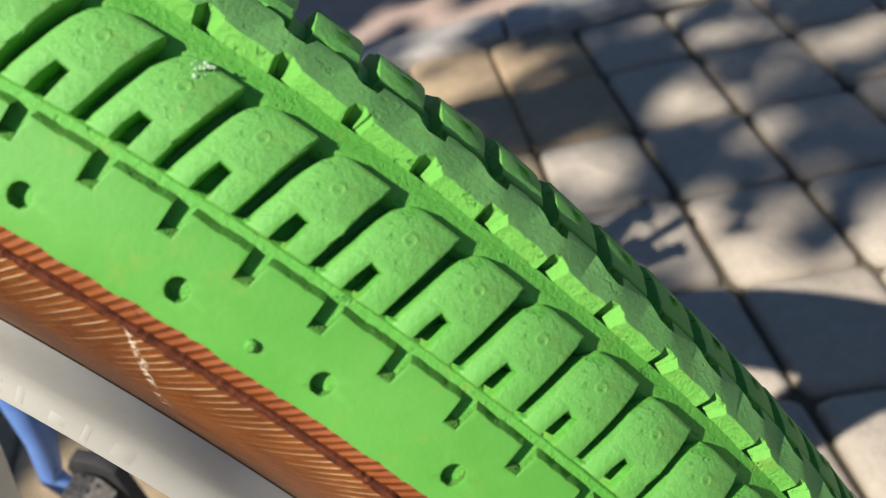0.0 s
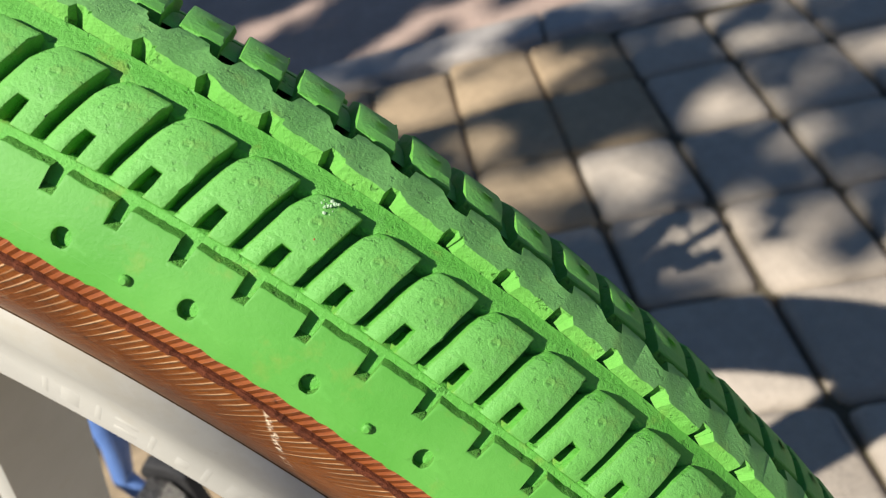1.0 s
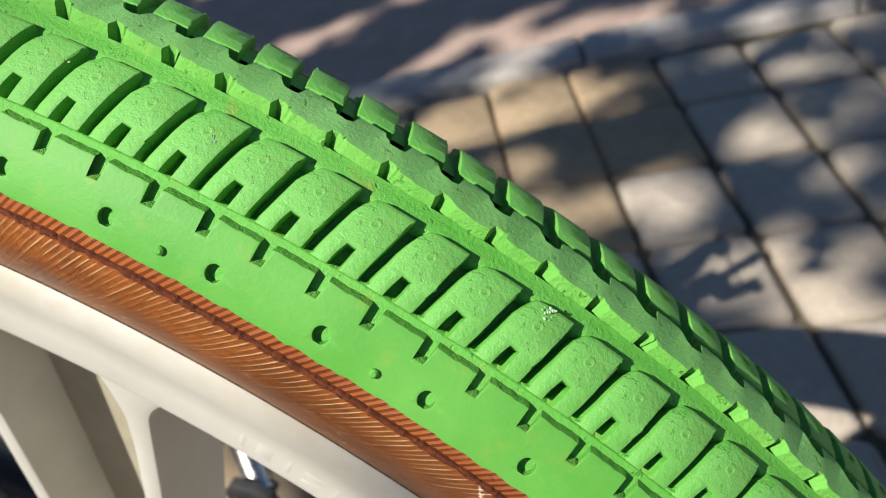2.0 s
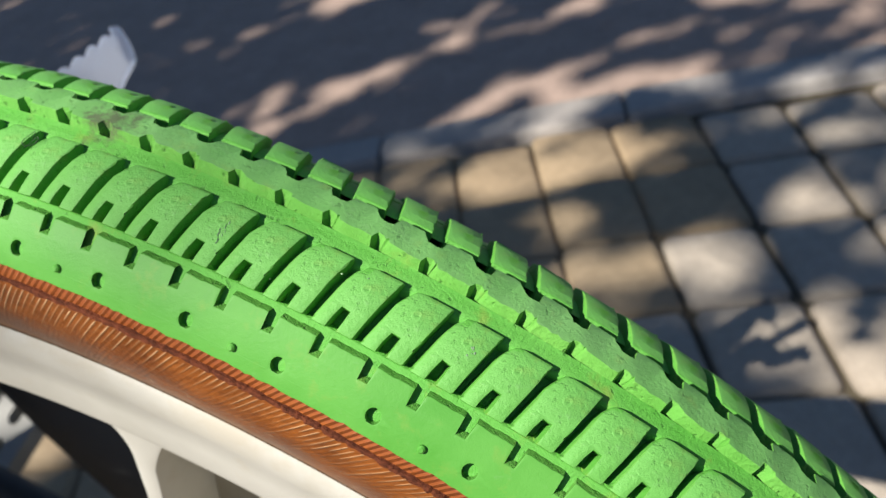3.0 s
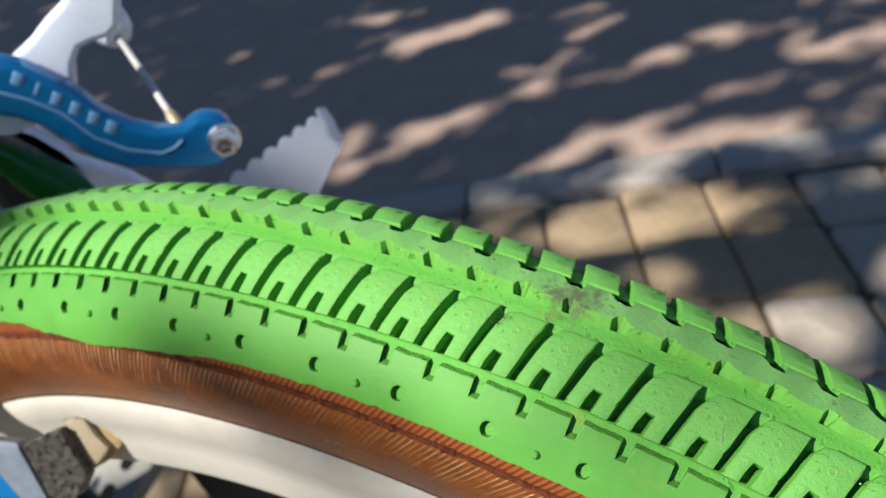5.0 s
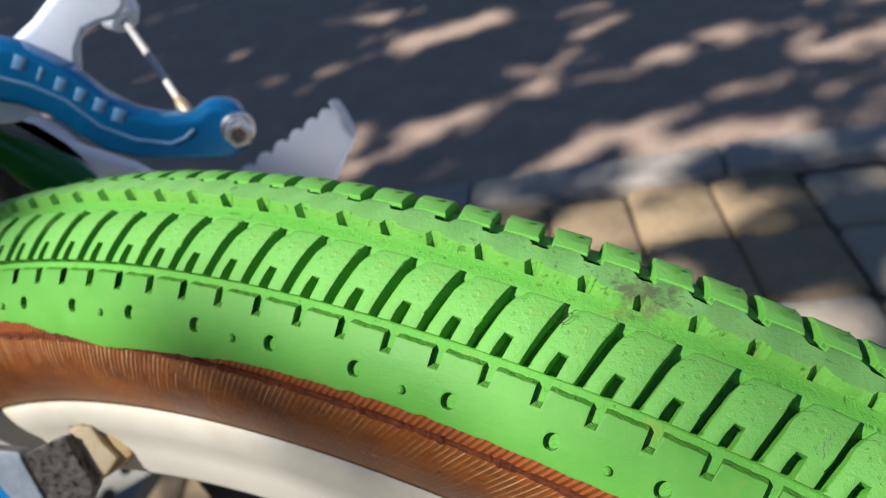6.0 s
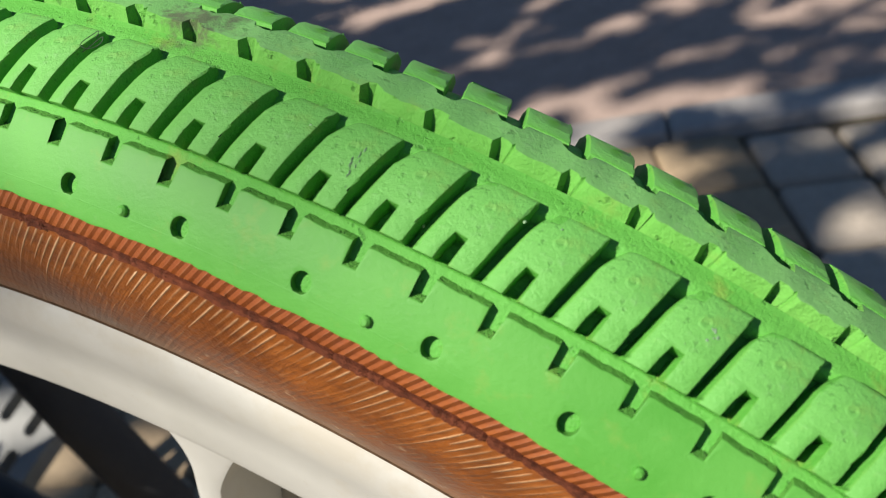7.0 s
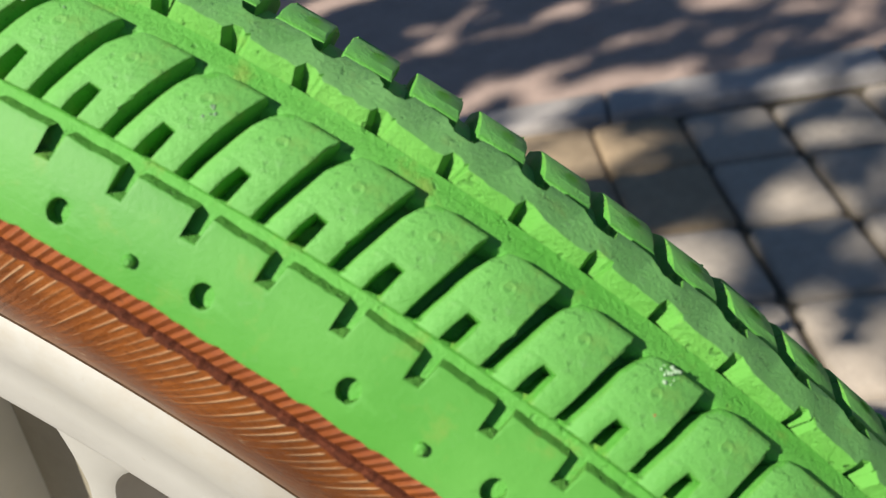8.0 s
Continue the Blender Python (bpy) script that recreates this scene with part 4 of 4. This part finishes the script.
# a curled hair caught on the tread
curl = [wrap(-16.15 + 0.11 * math.cos(a) + 0.02 * a, sa(-7.6) + 0.0011 * math.sin(a * 1.1) - 0.00012 * a, 0.0023 + 0.0002 * math.sin(2 * a), PHASE) for a in np.linspace(0, 9.5, 46)]
part("hair", tube(curl, 0.000045, 5), BLACK, tyre, "thin dark curled hair")

# raised maker's marks moulded into the rim face, as plain strokes
def rim_stroke(deg, r0, r1, half, name="raised_mark"):
    bm = plate([(-half, r0), (half, r0), (half, r1), (-half, r1)], 0.0012, 0.0002, 2)
    return part(name, bm, IVORY, wheel, at=Matrix.Rotation(radians(deg), 4, "Y") @ Matrix.Translation((0, -0.01703, 0)))


for deg, r0, r1, half in ((36.2, .1925, .1990, .0006), (37.4, .1925, .1990, .0016), (38.75, .1925, .1996, .0006), (40.1, .1925, .1940, .0020), (40.1, .1953, .1968, .0020), (40.1, .1981, .1996, .0020), (41.37, .1922, .1992, .0006), (42.9, .1923, .1952, .0012), (44.07, .1918, .1978, .0006), (45.6, .1925, .1985, .0016)):
    rim_stroke(deg, r0, r1, half)

# ------------------------------------------------------------------ bicycle: side-pull brake and seat stay
ARM_ALONG = Vector((0.757, 0.653, 0))
ARM_THROUGH = Vector((-0.653, 0.757, 0))
BOLT = Vector((-0.0665, 0.0695, 0.4724))


def arm_frame(depth, origin=BOLT):
    """Local x along the arm, y through it, z up."""
    m = Matrix((ARM_ALONG, ARM_THROUGH, Vector((0, 0, 1)))).transposed().to_4x4()
    return Matrix.Translation(origin + ARM_THROUGH * depth) @ m


brake = part("brake_caliper", plate([(-.0900, .0500), (-.0700, .0470), (-.0557, .0428), (-.0495, .0407), (-.0437, .0374), (-.0387, .0321), (-.0337, .0264), (-.0294, .0183), (-.0241, .0121), (-.0177, .0080), (-.0103, .0062), (-.0064, .0079), (-.0033, .0078), (.0010, .0060), (.0036, .0015), (.0033, -.0026), (-.0001, -.0070), (-.0049, -.0086), (-.0118, -.0067), (-.0220, -.0031), (-.0291, -.0002), (-.0353, .0044), (-.0403, .0112), (-.0449, .0184), (-.0504, .0233), (-.0564, .0265), (-.0640, .0290), (-.0760, .0320), (-.0900, .0340)], 0.0085, 0.0022, 3), BLUE, bicycle, "blue anodised side-pull brake with a pale upper arm", at=arm_frame(0.004))
inv = arm_frame(0.004).inverted()


def on_brake(name, shape, material, depth, label="", extra=None):
    m = inv @ arm_frame(depth)
    return part(name, shape, material, brake, label, at=m @ extra if extra else m)


on_brake("caliper_arm", plate([(-.0760, .0200), (-.0640, .0300), (-.0486, .0364), (-.0410, .0397), (-.0344, .0439), (-.0286, .0468), (-.0236, .0514), (-.0145, .0517), (-.0126, .0451), (-.0165, .0368), (-.0200, .0347), (-.0246, .0349), (-.0288, .0342), (-.0323, .0304), (-.0356, .0221), (-.0416, .0180), (-.0560, .0160)], 0.0075, 0.0020, 3), ALLOY, 0.0125, "pale silver-white caliper arm")
on_brake("caliper_arm", plate([(-.0760, .0260), (-.0700, .0225), (-.0590, .0150), (-.0490, .0010), (-.0350, -.0110), (-.0300, -.0176), (-.0290, -.0300), (-.0380, -.0300), (-.0440, -.0200), (-.0469, -.0077), (-.0510, .0027), (-.0560, .0102), (-.0633, .0158), (-.0721, .0181), (-.0760, .0185)], 0.0075, 0.0018, 3), ALLOY, 0.0215, "pale grey caliper arm below the blue one")
line = [(-.0760, .0385), (-.0650, .0362), (-.0599, .0345), (-.0520, .0324), (-.0452, .0277), (-.0389, .0215), (-.0337, .0119), (-.0268, .0054), (-.0187, .0013), (-.0145, .0017), (-.0114, .0033)]
on_brake("groove_line", tube([(a, -0.0002, z) for a, z in line], 0.00055, 8), WHITE, 0.0, "thin pale line along the blue arm")
# the maker's mark: plain bars
for k, wd in enumerate((0.0032, 0.0012, 0.0028, 0.0028, 0.0030, 0.0032)):
    f = k / 5.0
    a, z = -.0450 + f * 0.0168, 0.0338 - f * 0.0206
    on_brake("mark", plate([(-wd / 2, -.0019), (wd / 2, -.0019), (wd / 2, .0019), (-wd / 2, .0019)], 0.0003, 0.0001, 1), WHITE, -0.0002, extra=Matrix.Translation((a, 0, z)) @ Matrix.Rotation(radians(40), 4, "Y"))
on_brake("anchor_nut", lathe([(0.0040, -0.0010), (0.0040, -0.0050), (0.0035, -0.0056), (0.0024, -0.0056), (0.0022, -0.0030)], 6), CHROME, -0.0005, "zinc-plated cable anchor nut")
on_brake("washer", lathe([(0.0047, 0.0004), (0.0047, -0.0011), (0.0043, -0.0014), (0.0026, -0.0014)], 28), CHROME, -0.0005)
on_brake("anchor_bolt", lathe([(0.0021, -0.0020), (0.0021, -0.0044), (0.0016, -0.0046), (0.0006, -0.0046)], 18), SCRATCHED, -0.0005)
cable_a, cable_b = Vector((-0.081, 0.0671, 0.4783)), Vector((-0.1092, 0.0822, 0.5009))
part("cable", tube([cable_a - (cable_b - cable_a) * 0.1, cable_a, cable_a.lerp(cable_b, 0.5) + Vector((0, 0, 0.0004)), cable_b, cable_b + (cable_b - cable_a) * 0.35], 0.00110, 10), CABLE, brake, "thin steel brake cable", at=inv)
part("cable_ferrule", tube([cable_a - (cable_b - cable_a) * 0.04, cable_a, cable_a + (cable_b - cable_a) * 0.07, cable_a + (cable_b - cable_a) * 0.12], [0.0019, 0.0020, 0.0019, 0.0013], 12), BRASS, brake, "small brass ferrule", at=inv)
top_way = (cable_b - cable_a).normalized()
part("barrel_adjuster", tube([cable_b - top_way * 0.003, cable_b, cable_b + top_way * 0.003, cable_b + top_way * 0.010, cable_b + top_way * 0.013, cable_b + top_way * 0.024], [0.0042, 0.0060, 0.0062, 0.0062, 0.0046, 0.0040], 18), ALLOY, brake, "pale barrel adjuster at the end of the arm", at=inv)

# near-side shoe on the rim: tan pad, scratched holder, pale bracket and the blue arm's foot
SHOE = Matrix(((0.8636, -0.4940, -0.1011), (0.4522, 0.6700, 0.5887), (-0.2231, -0.5541, 0.8020))).to_4x4()
SHOE.translation = (-0.0448, -0.0217, 0.4458)


def rough_plate(outline, thick, bevel, seed, rough=0.0002):
    """A plate with a hacked, uneven outline."""
    r = random.Random(seed)
    pts = []
    for (ax, az), (bx, bz) in zip(outline, outline[1:] + outline[:1]):
        for k in range(4):
            pts.append((ax + (bx - ax) * k / 4 + r.uniform(-rough, rough), az + (bz - az) * k / 4 + r.uniform(-rough, rough)))
    return plate(pts, thick, bevel, 2)


pad = part("brake_pad", rough_plate([(-.0060, .0050), (-.0038, .0062), (.0016, .0060), (.0070, -.0002), (.0045, -.0028), (.0007, -.0056)], 0.0080, 0.0007, 1), PAD_EDGE, brake, "worn tan rubber brake pad", at=inv @ SHOE @ Matrix.Translation((0, 0.0050, 0)))
part("pad_face", rough_plate([(-.0061, .0054), (-.0038, .0064), (-.0013, .0056), (.0043, -.0009), (.0007, -.0058), (-.0003, -.0050)], 0.0030, 0.0008, 2), PAD, pad, "pale tan face of the pad", at=Matrix.Translation((0, -0.0045, 0)))
part("pad_holder", rough_plate([(-.0144, .0005), (-.0064, .0042), (-.0056, .0036), (.0004, -.0058), (-.0019, -.0114), (-.0075, -.0121)], 0.0060, 0.0007, 3, 0.00025), SCRATCHED, brake, "scratched metal pad holder", at=inv @ SHOE @ Matrix.Translation((0, -0.0010, 0)))
part("pad_bracket", plate([(-.0337, .0033), (-.0148, .0014), (-.0144, -.0002), (-.0085, -.0107), (-.0078, -.0127), (-.0138, -.0121), (-.0210, -.0036), (-.0337, -.0032)], 0.0050, 0.0008), ALLOY_SHADED, brake, "alloy pad bracket with its bluish shade in the colour", at=inv @ SHOE @ Matrix.Translation((0, -0.0020, 0)))
part("caliper_arm", plate([(-.0700, .0250), (-.0500, .0120), (-.0330, -.0010), (-.0210, -.0030), (-.0134, -.0121), (-.0130, -.0200), (-.0230, -.0200), (-.0330, -.0120), (-.0560, .0000), (-.0760, .0130)], 0.0085, 0.0022, 3), BLUE, brake, "blue caliper arm beside the brake pad", at=inv @ SHOE @ Matrix.Translation((0, 0.0030, 0)))
part("brake_bridge", tube([(-0.115, -0.052, 0.505), (-0.128, -0.030, 0.522), (-0.132, 0.0, 0.528), (-0.128, 0.030, 0.522), (-0.118, 0.046, 0.512)], 0.0055, 14), BLUE, brake, "blue bridge of the caliper", at=inv)

stay = part("seat_stay", tube([(-0.205, -0.020, 0.560), (-0.172, 0.030, 0.520), (-0.1502, 0.0500, 0.4780), (-0.135, 0.0600, 0.4520), (-0.118, 0.0620, 0.4260)], [0.0095, 0.0095, 0.0090, 0.0090, 0.0085], 20), GREEN_PAINT, bicycle, "glossy dark green painted seat stay")
part("stay_end", tube([(-0.122, 0.0615, 0.432), (-0.085, 0.061, 0.380), (-0.044, 0.059, 0.335), (-0.020, 0.057, 0.300), (-0.026, 0.055, 0.262), (-0.034, 0.053, 0.240), (-0.024, 0.052, 0.228), (-0.010, 0.051, 0.226), (0.020, 0.050, 0.228)], [0.0080, 0.0076, 0.0068, 0.0064, 0.0052, 0.0042, 0.0036, 0.0032, 0.0030], 16), PALE_BLUE, stay, "blue lower stay bent round the axle")
part("dropout", plate([(-.010, -.024), (.010, -.024), (.011, .008), (.004, .012), (-.006, .012), (-.011, .006)], 0.005, 0.0008), BLACK, stay, at=Matrix.Translation((0.0, 0.050, 0.2515)))

# serrated pale bracket beyond the wheel, lying across it, and the strut that carries it
TIP = Vector((-0.099, 0.149, 0.4365))
BRACKET_AT = Matrix(((-0.110, -0.352, -0.929), (0.776, 0.553, -0.301), (0.621, -0.755, 0.213))).to_4x4()
BRACKET_AT.translation = TIP
edge = [(-.0620, .0470)]
for k in range(8):      # teeth grow towards the root
    x, z, q = -.0015 - .0041 * (8 - k) - .00012 * (8 - k) ** 2, .0006 + .0043 * (8 - k) + .00014 * (8 - k) ** 2, 1.0 + 0.05 * (8 - k)
    edge += [(x + .0003 * q, z - .0001 * q), (x + .0020 * q, z - .0007 * q), (x + .0027 * q, z - .0024 * q), (x + .0022 * q, z - .0042 * q)]
edge += [(-.0027, .0007), (-.0005, .0021), (.0007, .0011), (.0011, -.0017), (-.0030, -.0052), (-.0080, -.0084), (-.0116, -.0098), (-.0141, -.0095), (-.0205, -.0072), (-.0348, -.0034), (-.0500, .0160)]
bracket = part("serrated_bracket", plate(edge, 0.0036, 0.0006, 2), BRACKET, bicycle, "pale serrated plastic plate with a toothed edge", at=BRACKET_AT)
part("strut", tube([BRACKET_AT @ Vector((-0.045, 0.002, 0.022)), (-0.085, 0.105, 0.385), (-0.030, 0.085, 0.280), (0.0, 0.055, 0.2515)], 0.005, 12), STEEL, bracket, at=BRACKET_AT.inverted())

PEDAL_GREY = plain("grey_plastic", (0.20, 0.20, 0.185), (0.27, 0.27, 0.25), 40, 0.6)
# far pedal with slotted platform on its crank
PEDAL = Vector((-0.433, 0.150, 0.115))
ped = bmesh.new()
outer = [(-.046, -.032), (-.040, -.040), (.040, -.040), (.046, -.032), (.046, .032), (.040, .040), (-.040, .040), (-.046, .032)]
loop = [ped.verts.new((x, y, 0)) for x, y in outer]
edges = [ped.edges.new((a, b)) for a, b in zip(loop, loop[1:] + loop[:1])]
for cx in (-0.026, 0.0, 0.026):
    for cy in (-0.018, 0.018):
        hole = [ped.verts.new((cx + x * 0.0055, cy + y * 0.012, 0)) for x, y in ((-1, -.7), (-.5, -1), (.5, -1), (1, -.7), (1, .7), (.5, 1), (-.5, 1), (-1, .7))]
        edges += [ped.edges.new((a, b)) for a, b in zip(hole, hole[1:] + hole[:1])]
bmesh.ops.triangle_fill(ped, edges=edges, use_beauty=True)
ex = bmesh.ops.extrude_face_region(ped, geom=ped.faces[:])
bmesh.ops.translate(ped, vec=(0, 0, 0.016), verts=[v for v in ex["geom"] if isinstance(v, bmesh.types.BMVert)])
bmesh.ops.recalc_face_normals(ped, faces=ped.faces)
PEDAL_AT = Matrix.Translation(PEDAL) @ Euler((radians(24), radians(14), radians(-6))).to_matrix().to_4x4()
pedal = part("pedal", shade(ped), PEDAL_GREY, bicycle, "pale grey slotted platform pedal", at=PEDAL_AT)
part("crank_arm", tube([(-0.425, 0.098, 0.110), (-0.400, 0.092, 0.190), (-0.380, 0.085, 0.265)], [0.009, 0.011, 0.014], 14), STEEL, bicycle, "steel crank arm")
part("pedal_spindle", tube([(-0.425, 0.095, 0.112), (-0.42, 0.157, 0.122)], 0.0055, 12), STEEL, pedal, at=PEDAL_AT.inverted())
# dark tube behind the wheel; its lower bend to the crank is added
part("chain_guard", tube([(-0.148, 0.0500, 0.470), (-0.156, 0.058, 0.385), (-0.139, 0.062, 0.302), (-0.117, 0.062, 0.255), (-0.118, 0.063, 0.200), (-0.170, 0.066, 0.165), (-0.300, 0.072, 0.195), (-0.380, 0.078, 0.262)], [0.008, 0.010, 0.011, 0.011, 0.010, 0.010, 0.010, 0.010], 16), BLACK, bicycle, "dark bent tube behind the wheel")
part("crank_axle", tube([(-0.380, 0.040, 0.270), (-0.380, 0.090, 0.270)], 0.016, 16), STEEL, bicycle, "steel crank axle")

# ------------------------------------------------------------------ tree that dapples the ground
def leaf_stuff():
    g = Graph("leaf")
    p = g.coord("Object")
    isl = g.add("ShaderNodeNewGeometry").outputs["Random Per Island"]
    col = g.mix(g.ramp(g.math("ADD", g.math("MULTIPLY", isl, 0.6), g.math("MULTIPLY", g.noise(20.0, 3, 0.5, p), 0.4)), [(0.2, 0), (0.8, 1)]), (0.035, 0.075, 0.014), (0.085, 0.14, 0.03))
    return g.finish(col, 0.5, spec=0.4)


LEAF = leaf_stuff()
BARK = plain("bark", (0.055, 0.038, 0.026), (0.13, 0.095, 0.065), 14, 0.9, bump=0.9, dist=0.01)
# gaps in the crown, as the strips of ground that the sun reaches: x, y, x, y, half width
GAPS = [(-.768, 1.151, -.640, 1.262, .034), (-.625, .797, -.510, .914, .026), (-.350, .765, -.307, .870, .022), (-.275, .865, -.229, .935, .018), (-.226, .842, -.086, .913, .026),
        (-.305, 1.095, -.208, 1.187, .022), (-.448, 1.127, -.436, 1.245, .020), (-.084, 1.113, -.035, 1.118, .020), (-.017, 1.156, .015, 1.190, .024), (-.478, 1.271, -.419, 1.277, .030),
        (-.951, 1.259, -.902, 1.268, .024), (-.635, .735, -.628, .790, .018), (-.870, 1.05, -.84, 1.08, .018), (-.369, .694, -.300, .727, .012), (-.243, .771, -.184, .809, .014),
        (-.322, .645, -.179, .724, .024), (-.179, .732, -.095, .735, .026), (-.049, .802, .014, .800, .020), (-.226, .610, -.150, .612, .020), (-.125, .562, -.080, .578, .018),
        (-.095, .515, -.034, .550, .022), (-.010, .575, .025, .583, .013), (.022, .532, .060, .550, .012), (.075, .651, .108, .667, .024), (.069, .728, .110, .750, .012), (-.052, .475, .020, .489, .004),
        (-.052, .692, -.010, .707, .010), (.011, .641, .030, .641, .010), (.101, .463, .112, .464, .004), (.224, .740, .253, .789, .018), (-.027, .765, .011, .784, .009),
        (.122, .535, .122, .492, .010), (.134, .445, .260, .440, .018), (.176, .480, .195, .515, .016), (.262, .500, .270, .440, .022), (.160, .424, .30, .424, .016), (.205, .535, .210, .545, .004),
        (-.217, .626, -.156, .687, .020), (-.343, .640, -.272, .652, .018), (-.350, .700, -.209, .797, .022), (-.43, .225, -.35, .262, .024), (-.52, .195, -.47, .225, .022), (-.29, .19, -.20, .15, .035)]


# and the narrow ones through which it falls on the brake
THIN_GAPS = [(.100, .445, .090, .441, .006), (.105, .472, .090, .460, .009), (.086, .474, .064, .482, .012)]


def depth(x, y, gaps):
    """How far (x, y) lies outside the nearest of the gaps."""
    best = 9.0
    for ax, ay, bx, by, h in gaps:
        dx, dy = bx - ax, by - ay
        k = min(max(((x - ax) * dx + (y - ay) * dy) / (dx * dx + dy * dy), 0), 1)
        best = min(best, math.hypot(x - ax - k * dx, y - ay - k * dy) - h)
    return best


tree = tagged(new("tree"), "leafy broad-crowned tree shading the pavement", "tree")
tree.location = (-2.25, -1.75, 0)
rng = random.Random(21)
lv, lf = [], []
shift = Vector((SUN_WAY.x / SUN_WAY.z, SUN_WAY.y / SUN_WAY.z, 1.0))


def add_leaf(rng, gx, gy, h, size=1.0):
    """One folded leaf whose shade falls on (gx, gy) of the ground, h metres up."""
    c = Vector((gx, gy, 0)) + shift * h
    q = Euler((rng.gauss(0, 0.45), rng.gauss(0, 0.45), rng.uniform(0, 6.28))).to_matrix()
    ln, wd = size * rng.uniform(0.045, 0.075), size * rng.uniform(0.024, 0.038)
    k = len(lv)
    for x, y, z in ((-ln / 2, 0, 0), (-ln * 0.15, wd / 2, 0.004), (ln * 0.2, wd * 0.42, 0.003), (ln / 2, 0, -0.006), (ln * 0.2, -wd * 0.42, 0.003), (-ln * 0.15, -wd / 2, 0.004), (0.02 * ln, 0, -0.002)):
        lv.append(q @ Vector((x, y, z)) + c - tree.location)
    lf.extend([(k, k + 6, k + 1), (k + 1, k + 6, k + 3, k + 2), (k, k + 5, k + 6), (k + 5, k + 4, k + 3, k + 6)])


while len(lf) < 4 * 52000:
    gx, gy = rng.uniform(-3.3, 1.3), rng.uniform(-0.6, 2.9)
    if math.hypot((gx + 0.95) / 2.1, (gy - 1.15) / 1.65) > 0.95 + 0.25 * noise.noise((gx * 1.7, gy * 1.7, 8.0)):
        continue
    if gx > (0.125 if gy > 0.38 else -0.10) and gy < 0.42:
        continue
    if depth(gx, gy, GAPS) < 0.013 and not (noise.noise((gx * 15.0 + gy * 9.0, gy * 24.0, 2.5)) > 0.16 and rng.random() < 0.25):
        continue
    if 0.46 < gy < 0.74 and -0.45 < gx < 0.06 and noise.noise((gx * 11.0 - gy * 6.0, gy * 34.0, 6.0)) > 0.24:
        continue
    if gy > 0.84 and gx > -0.20 and rng.random() < min(0.68, (gx + 0.20) * 5.0) or 0.56 < gy <= 0.84 and gx > 0.03 and rng.random() < min(0.60, (gx - 0.03) * 6.0):
        continue
    if (gy > 0.74 and gx < -0.40 or gy > 0.98 and gx < 0.2) and noise.noise(((gx * 0.76 + gy * 0.65) * 5.0, (gy * 0.76 - gx * 0.65) * 26.0, 3.3)) > 0.27 and rng.random() < 0.75:
        continue
    if noise.noise((gx * 3.1, gy * 3.1, 0.7)) < -0.6:
        continue
    h = 3.0 + 0.4 * noise.noise((gx * 1.2, gy * 1.2, 4.0)) + rng.uniform(-0.4, 0.4)
    thin = depth(gx, gy, THIN_GAPS)
    if thin > 0.036:
        add_leaf(rng, gx, gy, h)
    else:
        for k in range(4):
            x, y = gx + rng.uniform(-0.015, 0.015), gy + rng.uniform(-0.015, 0.015)
            if depth(x, y, THIN_GAPS) > 0.006:
                add_leaf(rng, x, y, h, 0.4)
# leaves out of view, added low to throw two finger-shaped shadows on the pavers
rng = random.Random(5)
for k in range(9):
    add_leaf(rng, 0.151 + 0.0003 * k + rng.uniform(-0.002, 0.002), 0.472 + 0.010 * k, 1.2, 0.52)
    add_leaf(rng, 0.218 + 0.0015 * k + rng.uniform(-0.002, 0.002), 0.470 + 0.008 * k, 1.2, 0.6)
# more added leaves, for the soft shade on sidewall, rim and lugs
for gx, gy in ((0.190, 0.364), (0.186, 0.366), (0.194, 0.361), (0.198, 0.363), (0.187, 0.364), (0.189, 0.369), (0.193, 0.362), (0.184, 0.360), (0.197, 0.364), (0.200, 0.357), (0.206, 0.360), (0.216, 0.357), (0.226, 0.354), (0.205, 0.352), (0.236, 0.350), (0.211, 0.357), (0.221, 0.354), (0.298, 0.307), (0.302, 0.301), (0.300, 0.304), (0.296, 0.311), (0.305, 0.300), (0.299, 0.297), (0.303, 0.293), (0.309, 0.297), (0.306, 0.288), (0.312, 0.291), (0.300, 0.288)):
    add_leaf(rng, gx + rng.uniform(-0.002, 0.002), gy, 2.4 + rng.uniform(-0.2, 0.2), 0.5)
for gx, gy in ((0.276, 0.380), (0.271, 0.382), (0.268, 0.378)):
    add_leaf(rng, gx, gy, 3.0, 0.42)
part("crown", mesh_from("crown", lv, lf, [LEAF]), None, tree, "crown of many small leaves with gaps")
trunk = part("trunk", tube([(0, 0, -0.05), (0.02, 0.01, 0.4), (0.05, 0.04, 1.2), (0.10, 0.10, 2.05)], [0.15, 0.12, 0.10, 0.085], 18), BARK, tree, "rough brown trunk")
for k, (x, y, z) in enumerate(((0.9, 0.9, 2.9), (1.5, 0.2, 3.0), (-0.9, 0.7, 2.9), (-1.2, -0.3, 2.8), (0.2, 1.4, 3.1), (0.4, -0.6, 3.0))):
    a = Vector((0.10, 0.10, 1.98))
    b = Vector((x, y, z))
    part("limb", tube([a, a.lerp(b, 0.35) + Vector((0, 0, 0.12)), a.lerp(b, 0.7) + Vector((0, 0, 0.08)), b], [0.05, 0.03, 0.018, 0.008], 10), BARK, tree)
